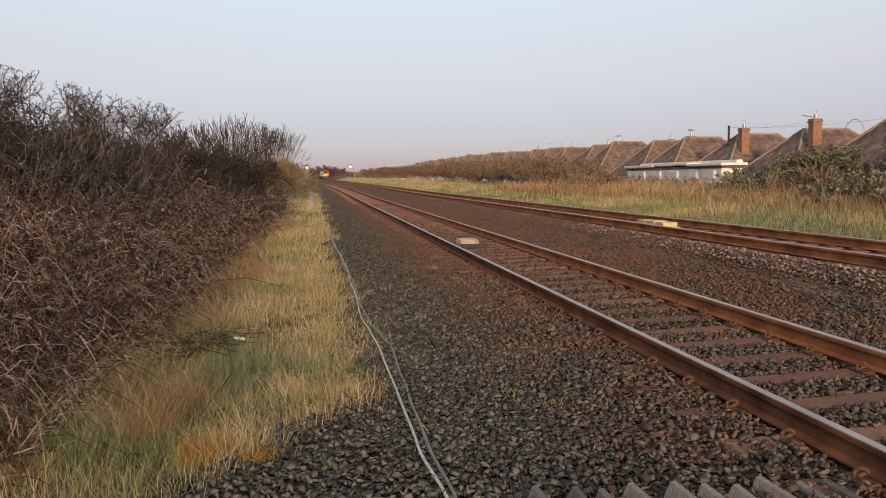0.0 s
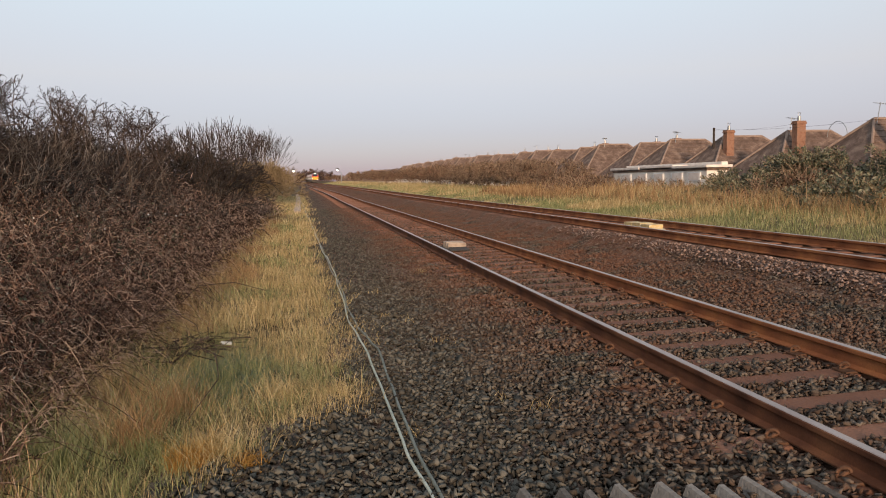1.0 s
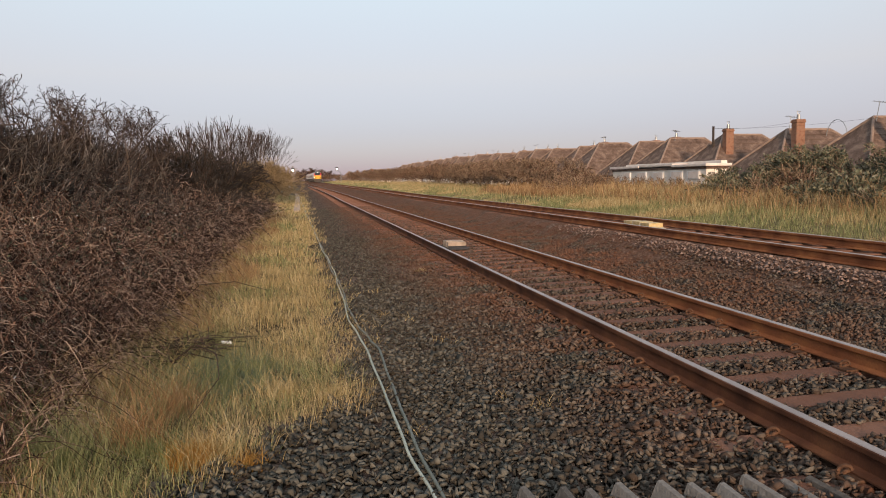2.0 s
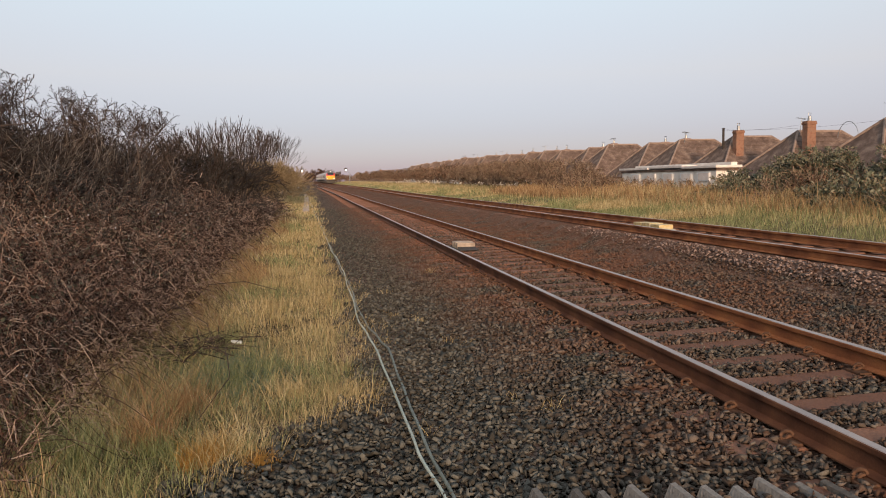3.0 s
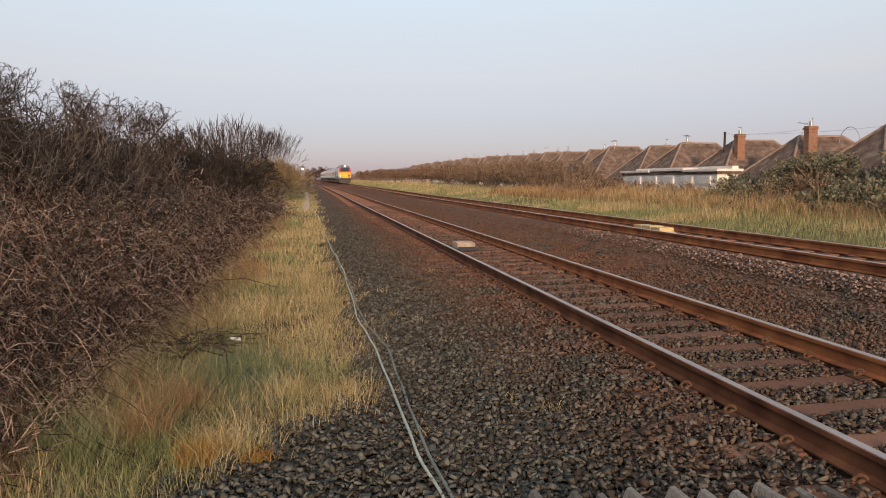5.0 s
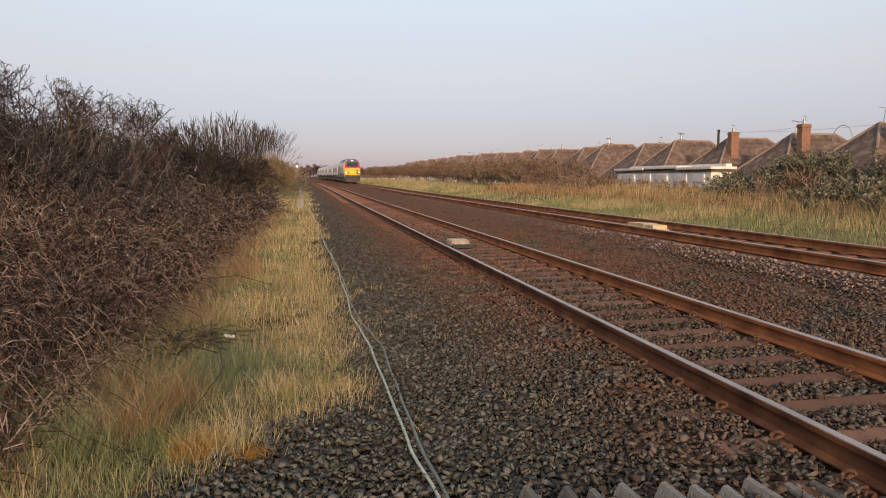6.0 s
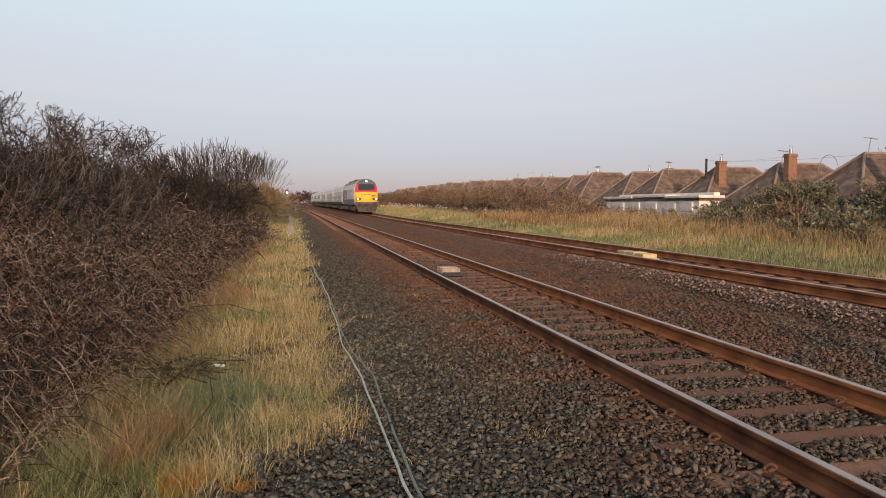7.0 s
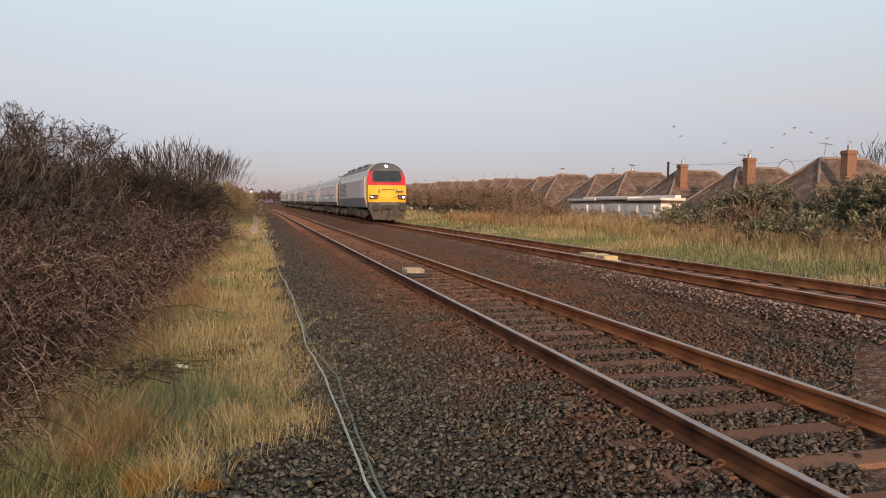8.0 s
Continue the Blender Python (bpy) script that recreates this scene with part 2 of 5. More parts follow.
M = dict(
    soil=material("soil_turf", [(0.045, 0.034, 0.02), (0.095, 0.073, 0.04), (0.15, 0.115, 0.06)], 0.6, 0.95, bump=0.8, bump_scale=14),
    ballast=ballast_material(),
    stones=stone_material("broken_stone", [(0.038, 0.036, 0.031), (0.059, 0.056, 0.048), (0.079, 0.076, 0.065), (0.125, 0.121, 0.105)]),
    pale_stones=stone_material("fresh_broken_stone", [(0.10, 0.07, 0.06), (0.19, 0.135, 0.115), (0.30, 0.22, 0.19)], rust=False),
    rail_side=material("rusty_steel", [(0.13, 0.048, 0.024), (0.21, 0.082, 0.038), (0.28, 0.12, 0.05)], 2.5, 0.85, metal=0.0, bump=0.3, bump_scale=70),
    rail_dark=material("dark_oily_rust", [(0.055, 0.024, 0.015), (0.10, 0.043, 0.025), (0.15, 0.068, 0.036)], 2.5, 0.8, bump=0.3, bump_scale=70),
    rail_head=material("worn_bright_steel", [(0.28, 0.22, 0.20), (0.38, 0.31, 0.285)], 1.5, 0.42, metal=0.6, bump=0.05),
    sleeper=material("rust_stained_timber", [(0.11, 0.055, 0.039), (0.175, 0.088, 0.060), (0.23, 0.125, 0.088)], 2.2, 0.9, bump=0.7, bump_scale=45, object_random=0.4),
    clip=material("rusty_spring_steel", [(0.06, 0.033, 0.022), (0.125, 0.068, 0.043)], 20, 0.8, bump=0.3),
    weathered=material("weathered_grey_timber", [(0.05, 0.045, 0.041), (0.13, 0.12, 0.11), (0.25, 0.235, 0.22)], 14, 0.9, bump=0.6, bump_scale=50, object_random=0.4),
    cable_pale=material("pale_cable_sheath", [(0.24, 0.28, 0.245), (0.40, 0.44, 0.39)], 8, 0.6, bump=0.1),
    cable_dark=material("dark_cable_sheath", [(0.07, 0.085, 0.072), (0.14, 0.155, 0.135)], 8, 0.6, bump=0.1),
    concrete=material("dusty_concrete", [(0.25, 0.20, 0.16), (0.42, 0.35, 0.29)], 9, 0.9, bump=0.4),
    black_iron=material("black_iron", [(0.015, 0.013, 0.012), (0.04, 0.032, 0.028)], 10, 0.7, bump=0.3),
    worn_yellow=material("worn_yellow_paint", [(0.34, 0.24, 0.10), (0.48, 0.36, 0.17), (0.44, 0.40, 0.32)], 7, 0.7, bump=0.2),
    straw=material("dry_grass", [(0.12, 0.09, 0.042), (0.32, 0.245, 0.12), (0.50, 0.395, 0.21), (0.69, 0.58, 0.36)], 2.5, 0.8, bump=0, island=0.5, translucent=0.3),
    russet=material("russet_dead_grass", [(0.09, 0.046, 0.024), (0.24, 0.14, 0.070), (0.38, 0.25, 0.13), (0.56, 0.41, 0.24)], 2.5, 0.8, bump=0, island=0.5, translucent=0.3),
    orange=material("orange_dead_grass", [(0.16, 0.09, 0.025), (0.36, 0.20, 0.055), (0.50, 0.31, 0.10)], 2.5, 0.8, bump=0, island=0.5, translucent=0.3),
    blue_green=material("blue_green_moss", [(0.06, 0.085, 0.06), (0.13, 0.17, 0.12), (0.24, 0.28, 0.20)], 2.5, 0.8, bump=0, island=0.5, translucent=0.2),
    green=material("winter_grass", [(0.06, 0.075, 0.03), (0.16, 0.18, 0.075), (0.28, 0.29, 0.14), (0.44, 0.43, 0.25)], 2.5, 0.8, bump=0, island=0.5, translucent=0.3),
    stem=material("bramble_stem", [(0.014, 0.008, 0.006), (0.055, 0.031, 0.023), (0.17, 0.105, 0.078), (0.44, 0.33, 0.26)], 1.2, 0.85, bump=0, island=0.8),
    scrub=material("brown_scrub", [(0.085, 0.058, 0.040), (0.20, 0.142, 0.098), (0.36, 0.27, 0.19)], 1.2, 0.9, bump=0, island=0.7),
    bark=material("dark_thorn_bark", [(0.03, 0.023, 0.02), (0.075, 0.057, 0.047), (0.16, 0.125, 0.105)], 2.0, 0.9, bump=0, island=0.5),
    # near-black leaves that thicken the thorn bushes into a dense dark mass
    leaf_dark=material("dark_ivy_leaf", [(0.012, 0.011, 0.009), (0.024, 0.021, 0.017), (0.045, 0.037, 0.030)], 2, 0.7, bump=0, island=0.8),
    twig=material("grey_brown_twig", [(0.017, 0.012, 0.010), (0.042, 0.030, 0.025), (0.115, 0.086, 0.070)], 0.7, 0.9, bump=0, island=0.6),
    leaf_dry=material("dry_bramble_leaf", [(0.016, 0.009, 0.006), (0.075, 0.036, 0.025), (0.16, 0.078, 0.053), (0.34, 0.21, 0.15)], 2, 0.85, bump=0, island=0.8, translucent=0.2),
    leaf_ivy=material("ivy_leaf", [(0.026, 0.032, 0.018), (0.065, 0.075, 0.042), (0.13, 0.135, 0.08), (0.24, 0.225, 0.155)], 2, 0.65, bump=0, island=0.8, translucent=0.15),
    # near-black core of the bramble bank: thicket shade put into the colour
    litter=material("thicket_shade", [(0.008, 0.006, 0.004), (0.018, 0.012, 0.009), (0.034, 0.022, 0.015)], 4, 0.95, bump=1.0, bump_scale=22),
    roof=material("clay_roof_tile", [(0.085, 0.058, 0.047), (0.135, 0.094, 0.076), (0.21, 0.155, 0.125)], 1.6, 0.9, bump=0.8, bump_scale=9, fine=0.6),
    ridge=material("pale_ridge_mortar", [(0.20, 0.145, 0.118), (0.30, 0.225, 0.185)], 4, 0.9),
    brick=material("red_brick", [(0.18, 0.094, 0.064), (0.25, 0.135, 0.092), (0.22, 0.135, 0.10)], 5, 0.9, bump=0.5, bump_scale=16),
    render_white=material("pale_render", [(0.58, 0.53, 0.48), (0.75, 0.70, 0.65)], 1.5, 0.9, bump=0.1),
    felt=material("pale_roof_sheet", [(0.55, 0.48, 0.44), (0.70, 0.63, 0.59)], 1.5, 0.8, bump=0.1),
    glass=material("dark_glass", [(0.02, 0.024, 0.028), (0.035, 0.04, 0.046)], 1, 0.12, bump=0, fine=0.1),
    # base colour lifted to carry the pale sky that the windows reflect
    coach_glass=material("sky_pale_coach_glass", [(0.17, 0.16, 0.165), (0.23, 0.22, 0.22)], 1, 0.15, bump=0, fine=0.1),
    tan=material("tan_dead_foliage", [(0.12, 0.085, 0.045), (0.23, 0.165, 0.09), (0.36, 0.27, 0.16)], 2.0, 0.9, bump=0, island=0.6),
    # bark made paler to look sunlit on the front stems
    pale_bark=material("pale_sunlit_bark", [(0.04, 0.033, 0.028), (0.095, 0.08, 0.069), (0.22, 0.19, 0.166)], 1.5, 0.85, bump=0, island=0.6),
    metal=material("galvanised_steel", [(0.25, 0.26, 0.27), (0.36, 0.37, 0.38)], 6, 0.5, metal=0.7, bump=0.1),
    dark_pole=material("creosoted_pole", [(0.03, 0.025, 0.022), (0.06, 0.05, 0.045)], 5, 0.9),
    silver=material("dusty_silver_paint", [(0.37, 0.335, 0.33), (0.46, 0.42, 0.41)], 0.7, 0.45, metal=0.0, bump=0.05, bump_scale=8, fine=0.15, coat=0.2),
    white_paint=material("dusty_white_paint", [(0.62, 0.62, 0.62), (0.72, 0.72, 0.72)], 0.7, 0.4, bump=0.03, fine=0.1),
    # colour of a green light's reflection on the coach sides
    teal=material("teal_reflection", [(0.01, 0.34, 0.27), (0.02, 0.46, 0.37)], 0.7, 0.3, bump=0.02, fine=0.1, coat=0.4),
    red=material("red_paint", [(0.48, 0.012, 0.03), (0.58, 0.02, 0.045)], 2, 0.4, bump=0.02, fine=0.1, coat=0.2),
    yellow=material("warning_yellow_paint", [(0.70, 0.36, 0.012), (0.80, 0.45, 0.022)], 2, 0.6, bump=0.02, fine=0.15),
    skirt=material("dirty_grey_underframe", [(0.05, 0.042, 0.038), (0.10, 0.085, 0.075)], 3, 0.85, bump=0.3, bump_scale=20),
    dark_grey=material("dark_grey_paint", [(0.07, 0.07, 0.075), (0.11, 0.11, 0.115)], 2, 0.6, bump=0.05),
    lamp=glowing("lamp_lens", (1.0, 0.90, 0.70), 9),
    signal=glowing("signal_board", (1.0, 0.97, 0.95), 1.6),
    bird=material("bird_feather", [(0.12, 0.11, 0.11), (0.4, 0.38, 0.37)], 9, 0.8, bump=0),
    litter_bit=material("faded_plastic", [(0.6, 0.6, 0.58), (0.75, 0.75, 0.73)], 9, 0.5, bump=0.1),
)


# ---- mesh helpers ----
def mesh_object(name, verts, faces, mat, parent=None, label="", smooth=False):
    me = bpy.data.meshes.new(name)
    me.from_pydata([tuple(v) for v in verts], [], [tuple(f) for f in faces])
    me.materials.append(mat)
    if smooth:
        me.polygons.foreach_set("use_smooth", [True] * len(me.polygons))
    ob = new(name, me)
    ob.parent = parent
    return tagged(ob, label)


def array_object(name, verts, tris, mat, parent=None, label=""):
    """One mesh from numpy arrays of corners and triangles."""
    me = bpy.data.meshes.new(name)
    me.vertices.add(len(verts))
    me.vertices.foreach_set("co", np.asarray(verts, np.float32).ravel())
    me.loops.add(len(tris) * 3)
    me.loops.foreach_set("vertex_index", np.asarray(tris, np.int32).ravel())
    me.polygons.add(len(tris))
    me.polygons.foreach_set("loop_start", np.arange(len(tris), dtype=np.int32) * 3)
    me.update(calc_edges=True)
    me.materials.append(mat)
    ob = new(name, me)
    ob.parent = parent
    return tagged(ob, label)


def part(name, bm, mat, parent=None, label="", smooth=False):
    me = bpy.data.meshes.new(name)
    if smooth:
        for fc in bm.faces:
            fc.smooth = True
    bm.normal_update()
    bm.to_mesh(me)
    bm.free()
    me.materials.append(mat)
    ob = new(name, me)
    ob.parent = parent
    return tagged(ob, label)


def box(bm, x0, x1, y0, y1, z0, z1, bevel=0.0):
    g = bmesh.ops.create_cube(bm, size=1)
    for v in g["verts"]:
        v.co = Vector(((x0 + x1) / 2 + v.co.x * (x1 - x0), (y0 + y1) / 2 + v.co.y * (y1 - y0), (z0 + z1) / 2 + v.co.z * (z1 - z0)))
    if bevel:
        edges = list({e for v in g["verts"] for e in v.link_edges})
        bmesh.ops.bevel(bm, geom=edges, offset=bevel, segments=2, affect="EDGES", profile=0.6)
    return bm


def boxed(*args, bevel=0.0):
    return box(bmesh.new(), *args, bevel=bevel)


def rod(bm, a, b, r, sides=10, r2=None):
    a, b = Vector(a), Vector(b)
    g = bmesh.ops.create_cone(bm, cap_ends=True, segments=sides, radius1=r, radius2=r if r2 is None else r2, depth=(b - a).length)
    m = Matrix.Translation((a + b) / 2) @ (b - a).to_track_quat("Z", "Y").to_matrix().to_4x4()
    bmesh.ops.transform(bm, matrix=m, verts=g["verts"])
    return bm


def rodded(a, b, r, sides=10, r2=None):
    return rod(bmesh.new(), a, b, r, sides, r2)


def loft(sections, caps=True):
    """A skin through closed rings of equal length."""
    bm = bmesh.new()
    rings = [[bm.verts.new(p) for p in s] for s in sections]
    k = len(rings[0])
    for r0, r1 in zip(rings, rings[1:]):
        for i in range(k):
            bm.faces.new((r0[i], r0[(i + 1) % k], r1[(i + 1) % k], r1[i]))
    if caps:
        bm.faces.new(rings[0][::-1])
        bm.faces.new(rings[-1])
    bmesh.ops.recalc_face_normals(bm, faces=bm.faces)
    return bm


def empty(name, label, category, at=(0, 0, 0), group=""):
    ob = new(name)
    ob.location = at
    return tagged(ob, label, category, group)


rng = np.random.default_rng(7)


def tubes(segs, sides=3):
    """Corners and triangles of tapered twigs: rows of x0 y0 z0 x1 y1 z1 r0 r1."""
    s = np.asarray(segs, float)
    a, b, r0, r1 = s[:, :3], s[:, 3:6], s[:, 6], s[:, 7]
    d = b - a
    d /= np.linalg.norm(d, axis=1)[:, None] + 1e-9
    ref = np.where(np.abs(d[:, 2:3]) < 0.9, [[0, 0, 1.0]], [[1.0, 0, 0]])
    u = np.cross(d, ref)
    u /= np.linalg.norm(u, axis=1)[:, None] + 1e-9
    w = np.cross(d, u)
    n = len(s)
    vs = np.zeros((n, 2 * sides, 3))
    for i in range(sides):
        an = 2 * math.pi * i / sides
        off = u * math.cos(an) + w * math.sin(an)
        vs[:, i] = a + off * r0[:, None]
        vs[:, sides + i] = b + off * r1[:, None]
    t = []
    for i in range(sides):
        j = (i + 1) % sides
        t += [(i, j, sides + j), (i, sides + j, sides + i)]
    tr = (np.asarray(t)[None] + (np.arange(n) * 2 * sides)[:, None, None]).reshape(-1, 3)
    return vs.reshape(-1, 3), tr


def bent_tube(pts, radii, sides=5):
    """Corners and triangles of one unbroken tube along a bent line."""
    P = np.asarray(pts, float)
    n = len(P)
    R_ = np.broadcast_to(np.asarray(radii, float), (n,))
    d = np.gradient(P, axis=0)
    d /= np.linalg.norm(d, axis=1)[:, None] + 1e-9
    ref = np.array([0.3, 0.2, 1.0]) if abs(d[:, 2]).mean() < 0.7 else np.array([1.0, 0.2, 0.1])
    u = np.cross(d, ref)
    u /= np.linalg.norm(u, axis=1)[:, None] + 1e-9
    w = np.cross(d, u)
    an = np.arange(sides) * 2 * math.pi / sides
    vs = P[:, None] + (u[:, None] * np.cos(an)[None, :, None] + w[:, None] * np.sin(an)[None, :, None]) * R_[:, None, None]
    t = []
    for k in range(n - 1):
        for i in range(sides):
            j = (i + 1) % sides
            a, b, c, e = k * sides + i, k * sides + j, (k + 1) * sides + j, (k + 1) * sides + i
            t += [(a, b, c), (a, c, e)]
    return vs.reshape(-1, 3), np.array(t)


def blades(base, height, width, lean, curl=0.5, out=None):
    """Corners and triangles of bent, tapering grass blades."""
    n = len(base)
    an = rng.uniform(0, 2 * math.pi, n)
    side = np.stack([np.cos(an), np.sin(an), np.zeros(n)], 1) * (width / 2)[:, None]
    an2 = rng.uniform(0, 2 * math.pi, n)
    tip = np.stack([np.cos(an2) * lean, np.sin(an2) * lean, np.ones(n)], 1) * height[:, None]
    if out is not None:
        tip[:, :2] += out * height[:, None]
    mid = tip * np.array([curl * 0.6, curl * 0.6, 0.55])
    vs = np.stack([base - side, base + side, base + mid - side * 0.8, base + mid + side * 0.8, base + tip], 1)
    t = np.array([(0, 1, 3), (0, 3, 2), (2, 3, 4)])
    tr = (t[None] + (np.arange(n) * 5)[:, None, None]).reshape(-1, 3)
    return vs.reshape(-1, 3), tr


def leaves(at, size):
    """Corners and triangles of small folded leaves, four-cornered, turned at random."""
    n = len(at)
    d = rng.normal(size=(n, 3))
    d /= np.linalg.norm(d, axis=1)[:, None]
    e = np.cross(d, rng.normal(size=(n, 3)))
    e /= np.linalg.norm(e, axis=1)[:, None]
    f = np.cross(d, e)
    s = size[:, None]
    vs = np.stack([at - d * s, at + e * s * 0.55 + f * s * 0.2, at + d * s, at - e * s * 0.55 + f * s * 0.2], 1)
    tr = (np.array([(0, 1, 2), (0, 2, 3)])[None] + (np.arange(n) * 4)[:, None, None]).reshape(-1, 3)
    return vs.reshape(-1, 3), tr


# ---- lie of the land: x across the tracks, y along them, z = 0 at the nearer rail's head ----
def bend(y):
    """The line swings gently left beyond 58 m."""
    y = np.asarray(y, float)
    k = np.clip(y - 58, 0, 50)
    return -0.012 * (k * k / 100 + np.clip(y - 108, 0, None))


def rise(y):
    """The line climbs slightly into the distance."""
    y = np.asarray(y, float)
    return 0.0035 * (np.clip(y - 60, 0, 600))


LAND_X = np.array([-4000, -60, -12, -7, -3.5, -1.5, 0.4, 1.6, 2.3, 5.3, 5.9, 6.45, 6.85, 9.7, 10.5, 12.0, 14.5, 17.5, 21.0, 24.0, 28.0, 60.0, 4000])
LAND_Z = np.array([-1.2, -1.2, -0.7, -0.15, -0.18, -0.24, -0.26, -0.24, -0.20, -0.17, -0.14, -0.06, 0.19, 0.19, 0.04, 0.12, 0.38, 0.62, 0.5, -0.3, -0.8, -0.9, -1.2])


def land(x, y):
    u = np.asarray(x, float) - bend(y)
    return np.interp(u, LAND_X, LAND_Z) + rise(y)


# ---- ground ----
def sheet(name, xs, ys, lift, mat, rough=0.0, left=None):
    X, Y = np.meshgrid(xs, ys)
    if left is not None:
        X = np.maximum(X, left(Y) + 0.002 * X)
    XX = X + bend(Y)
    Z = np.interp(X, LAND_X, LAND_Z) + rise(Y) + lift
    if rough:
        Z = Z + rough * np.array([noise.noise((a * 0.9, b * 0.9, 3.0)) for a, b in zip(XX.ravel(), Y.ravel())]).reshape(Z.shape)
    nx, ny = len(xs), len(ys)
    i = (np.arange(ny - 1)[:, None] * nx + np.arange(nx - 1)).ravel()
    tr = np.concatenate([np.stack([i, i + 1, i + nx + 1], 1), np.stack([i, i + nx + 1, i + nx], 1)])
    ob = array_object(name, np.stack([XX, Y, Z], -1).reshape(-1, 3), tr, mat)
    ob.data.polygons.foreach_set("use_smooth", [True] * len(ob.data.polygons))
    return ob


ALONG = np.concatenate([np.arange(-40, 2, 6), np.arange(2, 30, 0.5), np.arange(30, 120, 3), np.arange(120, 600, 15), [700, 900, 1300, 2000, 4000]])
tagged(sheet("ground", np.concatenate([LAND_X[:2], np.arange(-40, -12, 7), np.arange(-12, 13, 0.5), np.arange(13, 30, 1.0), [34, 45], LAND_X[-2:]]), ALONG, -0.05, M["soil"], 0.04),
       "rough grassy lineside earth reaching the horizon", "ground", kind="structure")
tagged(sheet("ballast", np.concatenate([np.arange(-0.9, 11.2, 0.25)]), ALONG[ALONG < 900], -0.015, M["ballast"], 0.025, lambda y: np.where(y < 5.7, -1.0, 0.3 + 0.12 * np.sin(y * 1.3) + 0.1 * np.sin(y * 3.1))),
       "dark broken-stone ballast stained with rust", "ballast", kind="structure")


# ---- loose stones over the ballast ----
def stone_shapes(n):
    out = []
    for i in range(n):
        bm = bmesh.new()
        for _ in range(8):
            p = Vector(rng.normal(size=3)).normalized() * rng.uniform(0.75, 1.1)
            bm.verts.new((p.x, p.y * 0.8, p.z * 0.46))
        bmesh.ops.convex_hull(bm, input=bm.verts)
        for v in [v for v in bm.verts if not v.link_faces]:
            bm.verts.remove(v)
        bmesh.ops.triangulate(bm, faces=bm.faces)
        bm.verts.index_update()
        out.append((np.array([v.co[:] for v in bm.verts]), np.array([[v.index for v in fc.verts] for fc in bm.faces])))
        bm.free()
    return out


SHAPES = stone_shapes(10)


def scatter_stones(name, pts, radius, mat, label):
    V, T, off = [], [], 0
    pick = rng.integers(0, len(SHAPES), len(pts))
    for k, (sv, st) in enumerate(SHAPES):
        p, r = pts[pick == k], radius[pick == k]
        q = rng.normal(size=(len(p), 4))
        q[:, 1:3] *= 0.30
        q /= np.linalg.norm(q, axis=1)[:, None]
        w, x, y, z = q.T
        R = np.stack([1 - 2 * (y * y + z * z), 2 * (x * y - z * w), 2 * (x * z + y * w), 2 * (x * y + z * w), 1 - 2 * (x * x + z * z), 2 * (y * z - x * w),
                      2 * (x * z - y * w), 2 * (y * z + x * w), 1 - 2 * (x * x + y * y)], 1).reshape(-1, 3, 3)
        v = np.einsum("nij,kj->nki", R, sv) * r[:, None, None] + p[:, None]
        t = st[None] + (np.arange(len(p)) * len(sv))[:, None, None] + off
        V.append(v.reshape(-1, 3))
        T.append(t.reshape(-1, 3))
        off += len(p) * len(sv)
    return tagged(array_object(name, np.concatenate(V), np.concatenate(T), mat), label, "ballast stones", kind="stuff")


def strewn(x0, x1, y0, y1, per, keep=None):
    n = int((x1 - x0) * (y1 - y0) * per)
    p = np.stack([rng.uniform(x0, x1, n), rng.uniform(y0, y1, n)], 1)
    return p if keep is None else p[keep(p)]


def grass_edge(y):
    """Where the grass of the cess gives way to stones."""
    return np.interp(y, [3.9, 4.4, 5.3, 5.7, 6.2, 90], [-1.25, -0.8, -0.25, 0.2, 0.42, 0.14])


def in_view(p):
    """The wedge of ground that lies ahead of the crossing."""
    x, y = p.T
    return (x > -0.42 * y - 0.2) & (x < 0.86 * y + 0.3)


SLEEPER_STEP, SLEEPER_0 = 0.65, 2.95


def off_sleepers(p):
    """Stones lie in the cribs, not over the sleepers or rails of the nearer track."""
    x, y = p.T
    ph = (y - SLEEPER_0) % SLEEPER_STEP
    on = (x > 2.38) & (x < 5.03) & ((ph < 0.115) | (ph > SLEEPER_STEP - 0.115))
    rail = (np.abs(x - 2.957) < 0.10) | (np.abs(x - 4.462) < 0.10)
    return in_view(p) & ~(on & (rng.random(len(p)) > np.where((x < 2.85) | (x > 4.6), 0.42, 0.05))) & ~rail


near = np.concatenate([strewn(-1.0, 6.7, 2.9, 7.5, 900, off_sleepers), strewn(-0.6, 6.7, 7.5, 13, 560, off_sleepers), strewn(0.2, 6.7, 13, 24, 230, off_sleepers), strewn(0.2, 6.6, 24, 50, 75, off_sleepers)])
edge_noise = np.array([noise.noise((0.0, y * 0.7, 5.0)) for y in near[:, 1]])
near = near[near[:, 0] > grass_edge(near[:, 1]) - 0.12 + 0.25 * edge_noise]
zz = land(near[:, 0], near[:, 1]) + rng.uniform(-0.012, 0.022, len(near)) + np.where(np.abs(near[:, 0] - 3.71) < 1.35, 0.018, 0)
scatter_stones("ballast_stones", np.column_stack([near, zz]), np.clip(rng.lognormal(-3.42, 0.27, len(near)), 0.016, 0.06), M["stones"],
               "loose dark grey-brown broken stones beside and between the rails")
sh = strewn(6.62, 7.05, 6, 40, 480, lambda p: rng.random(len(p)) < np.clip((21 - p[:, 1]) / 11, 0, 1))
sh = np.concatenate([sh, strewn(9.6, 10.2, 10, 60, 260)])
zz = land(sh[:, 0], sh[:, 1]) + rng.uniform(-0.01, 0.03, len(sh))
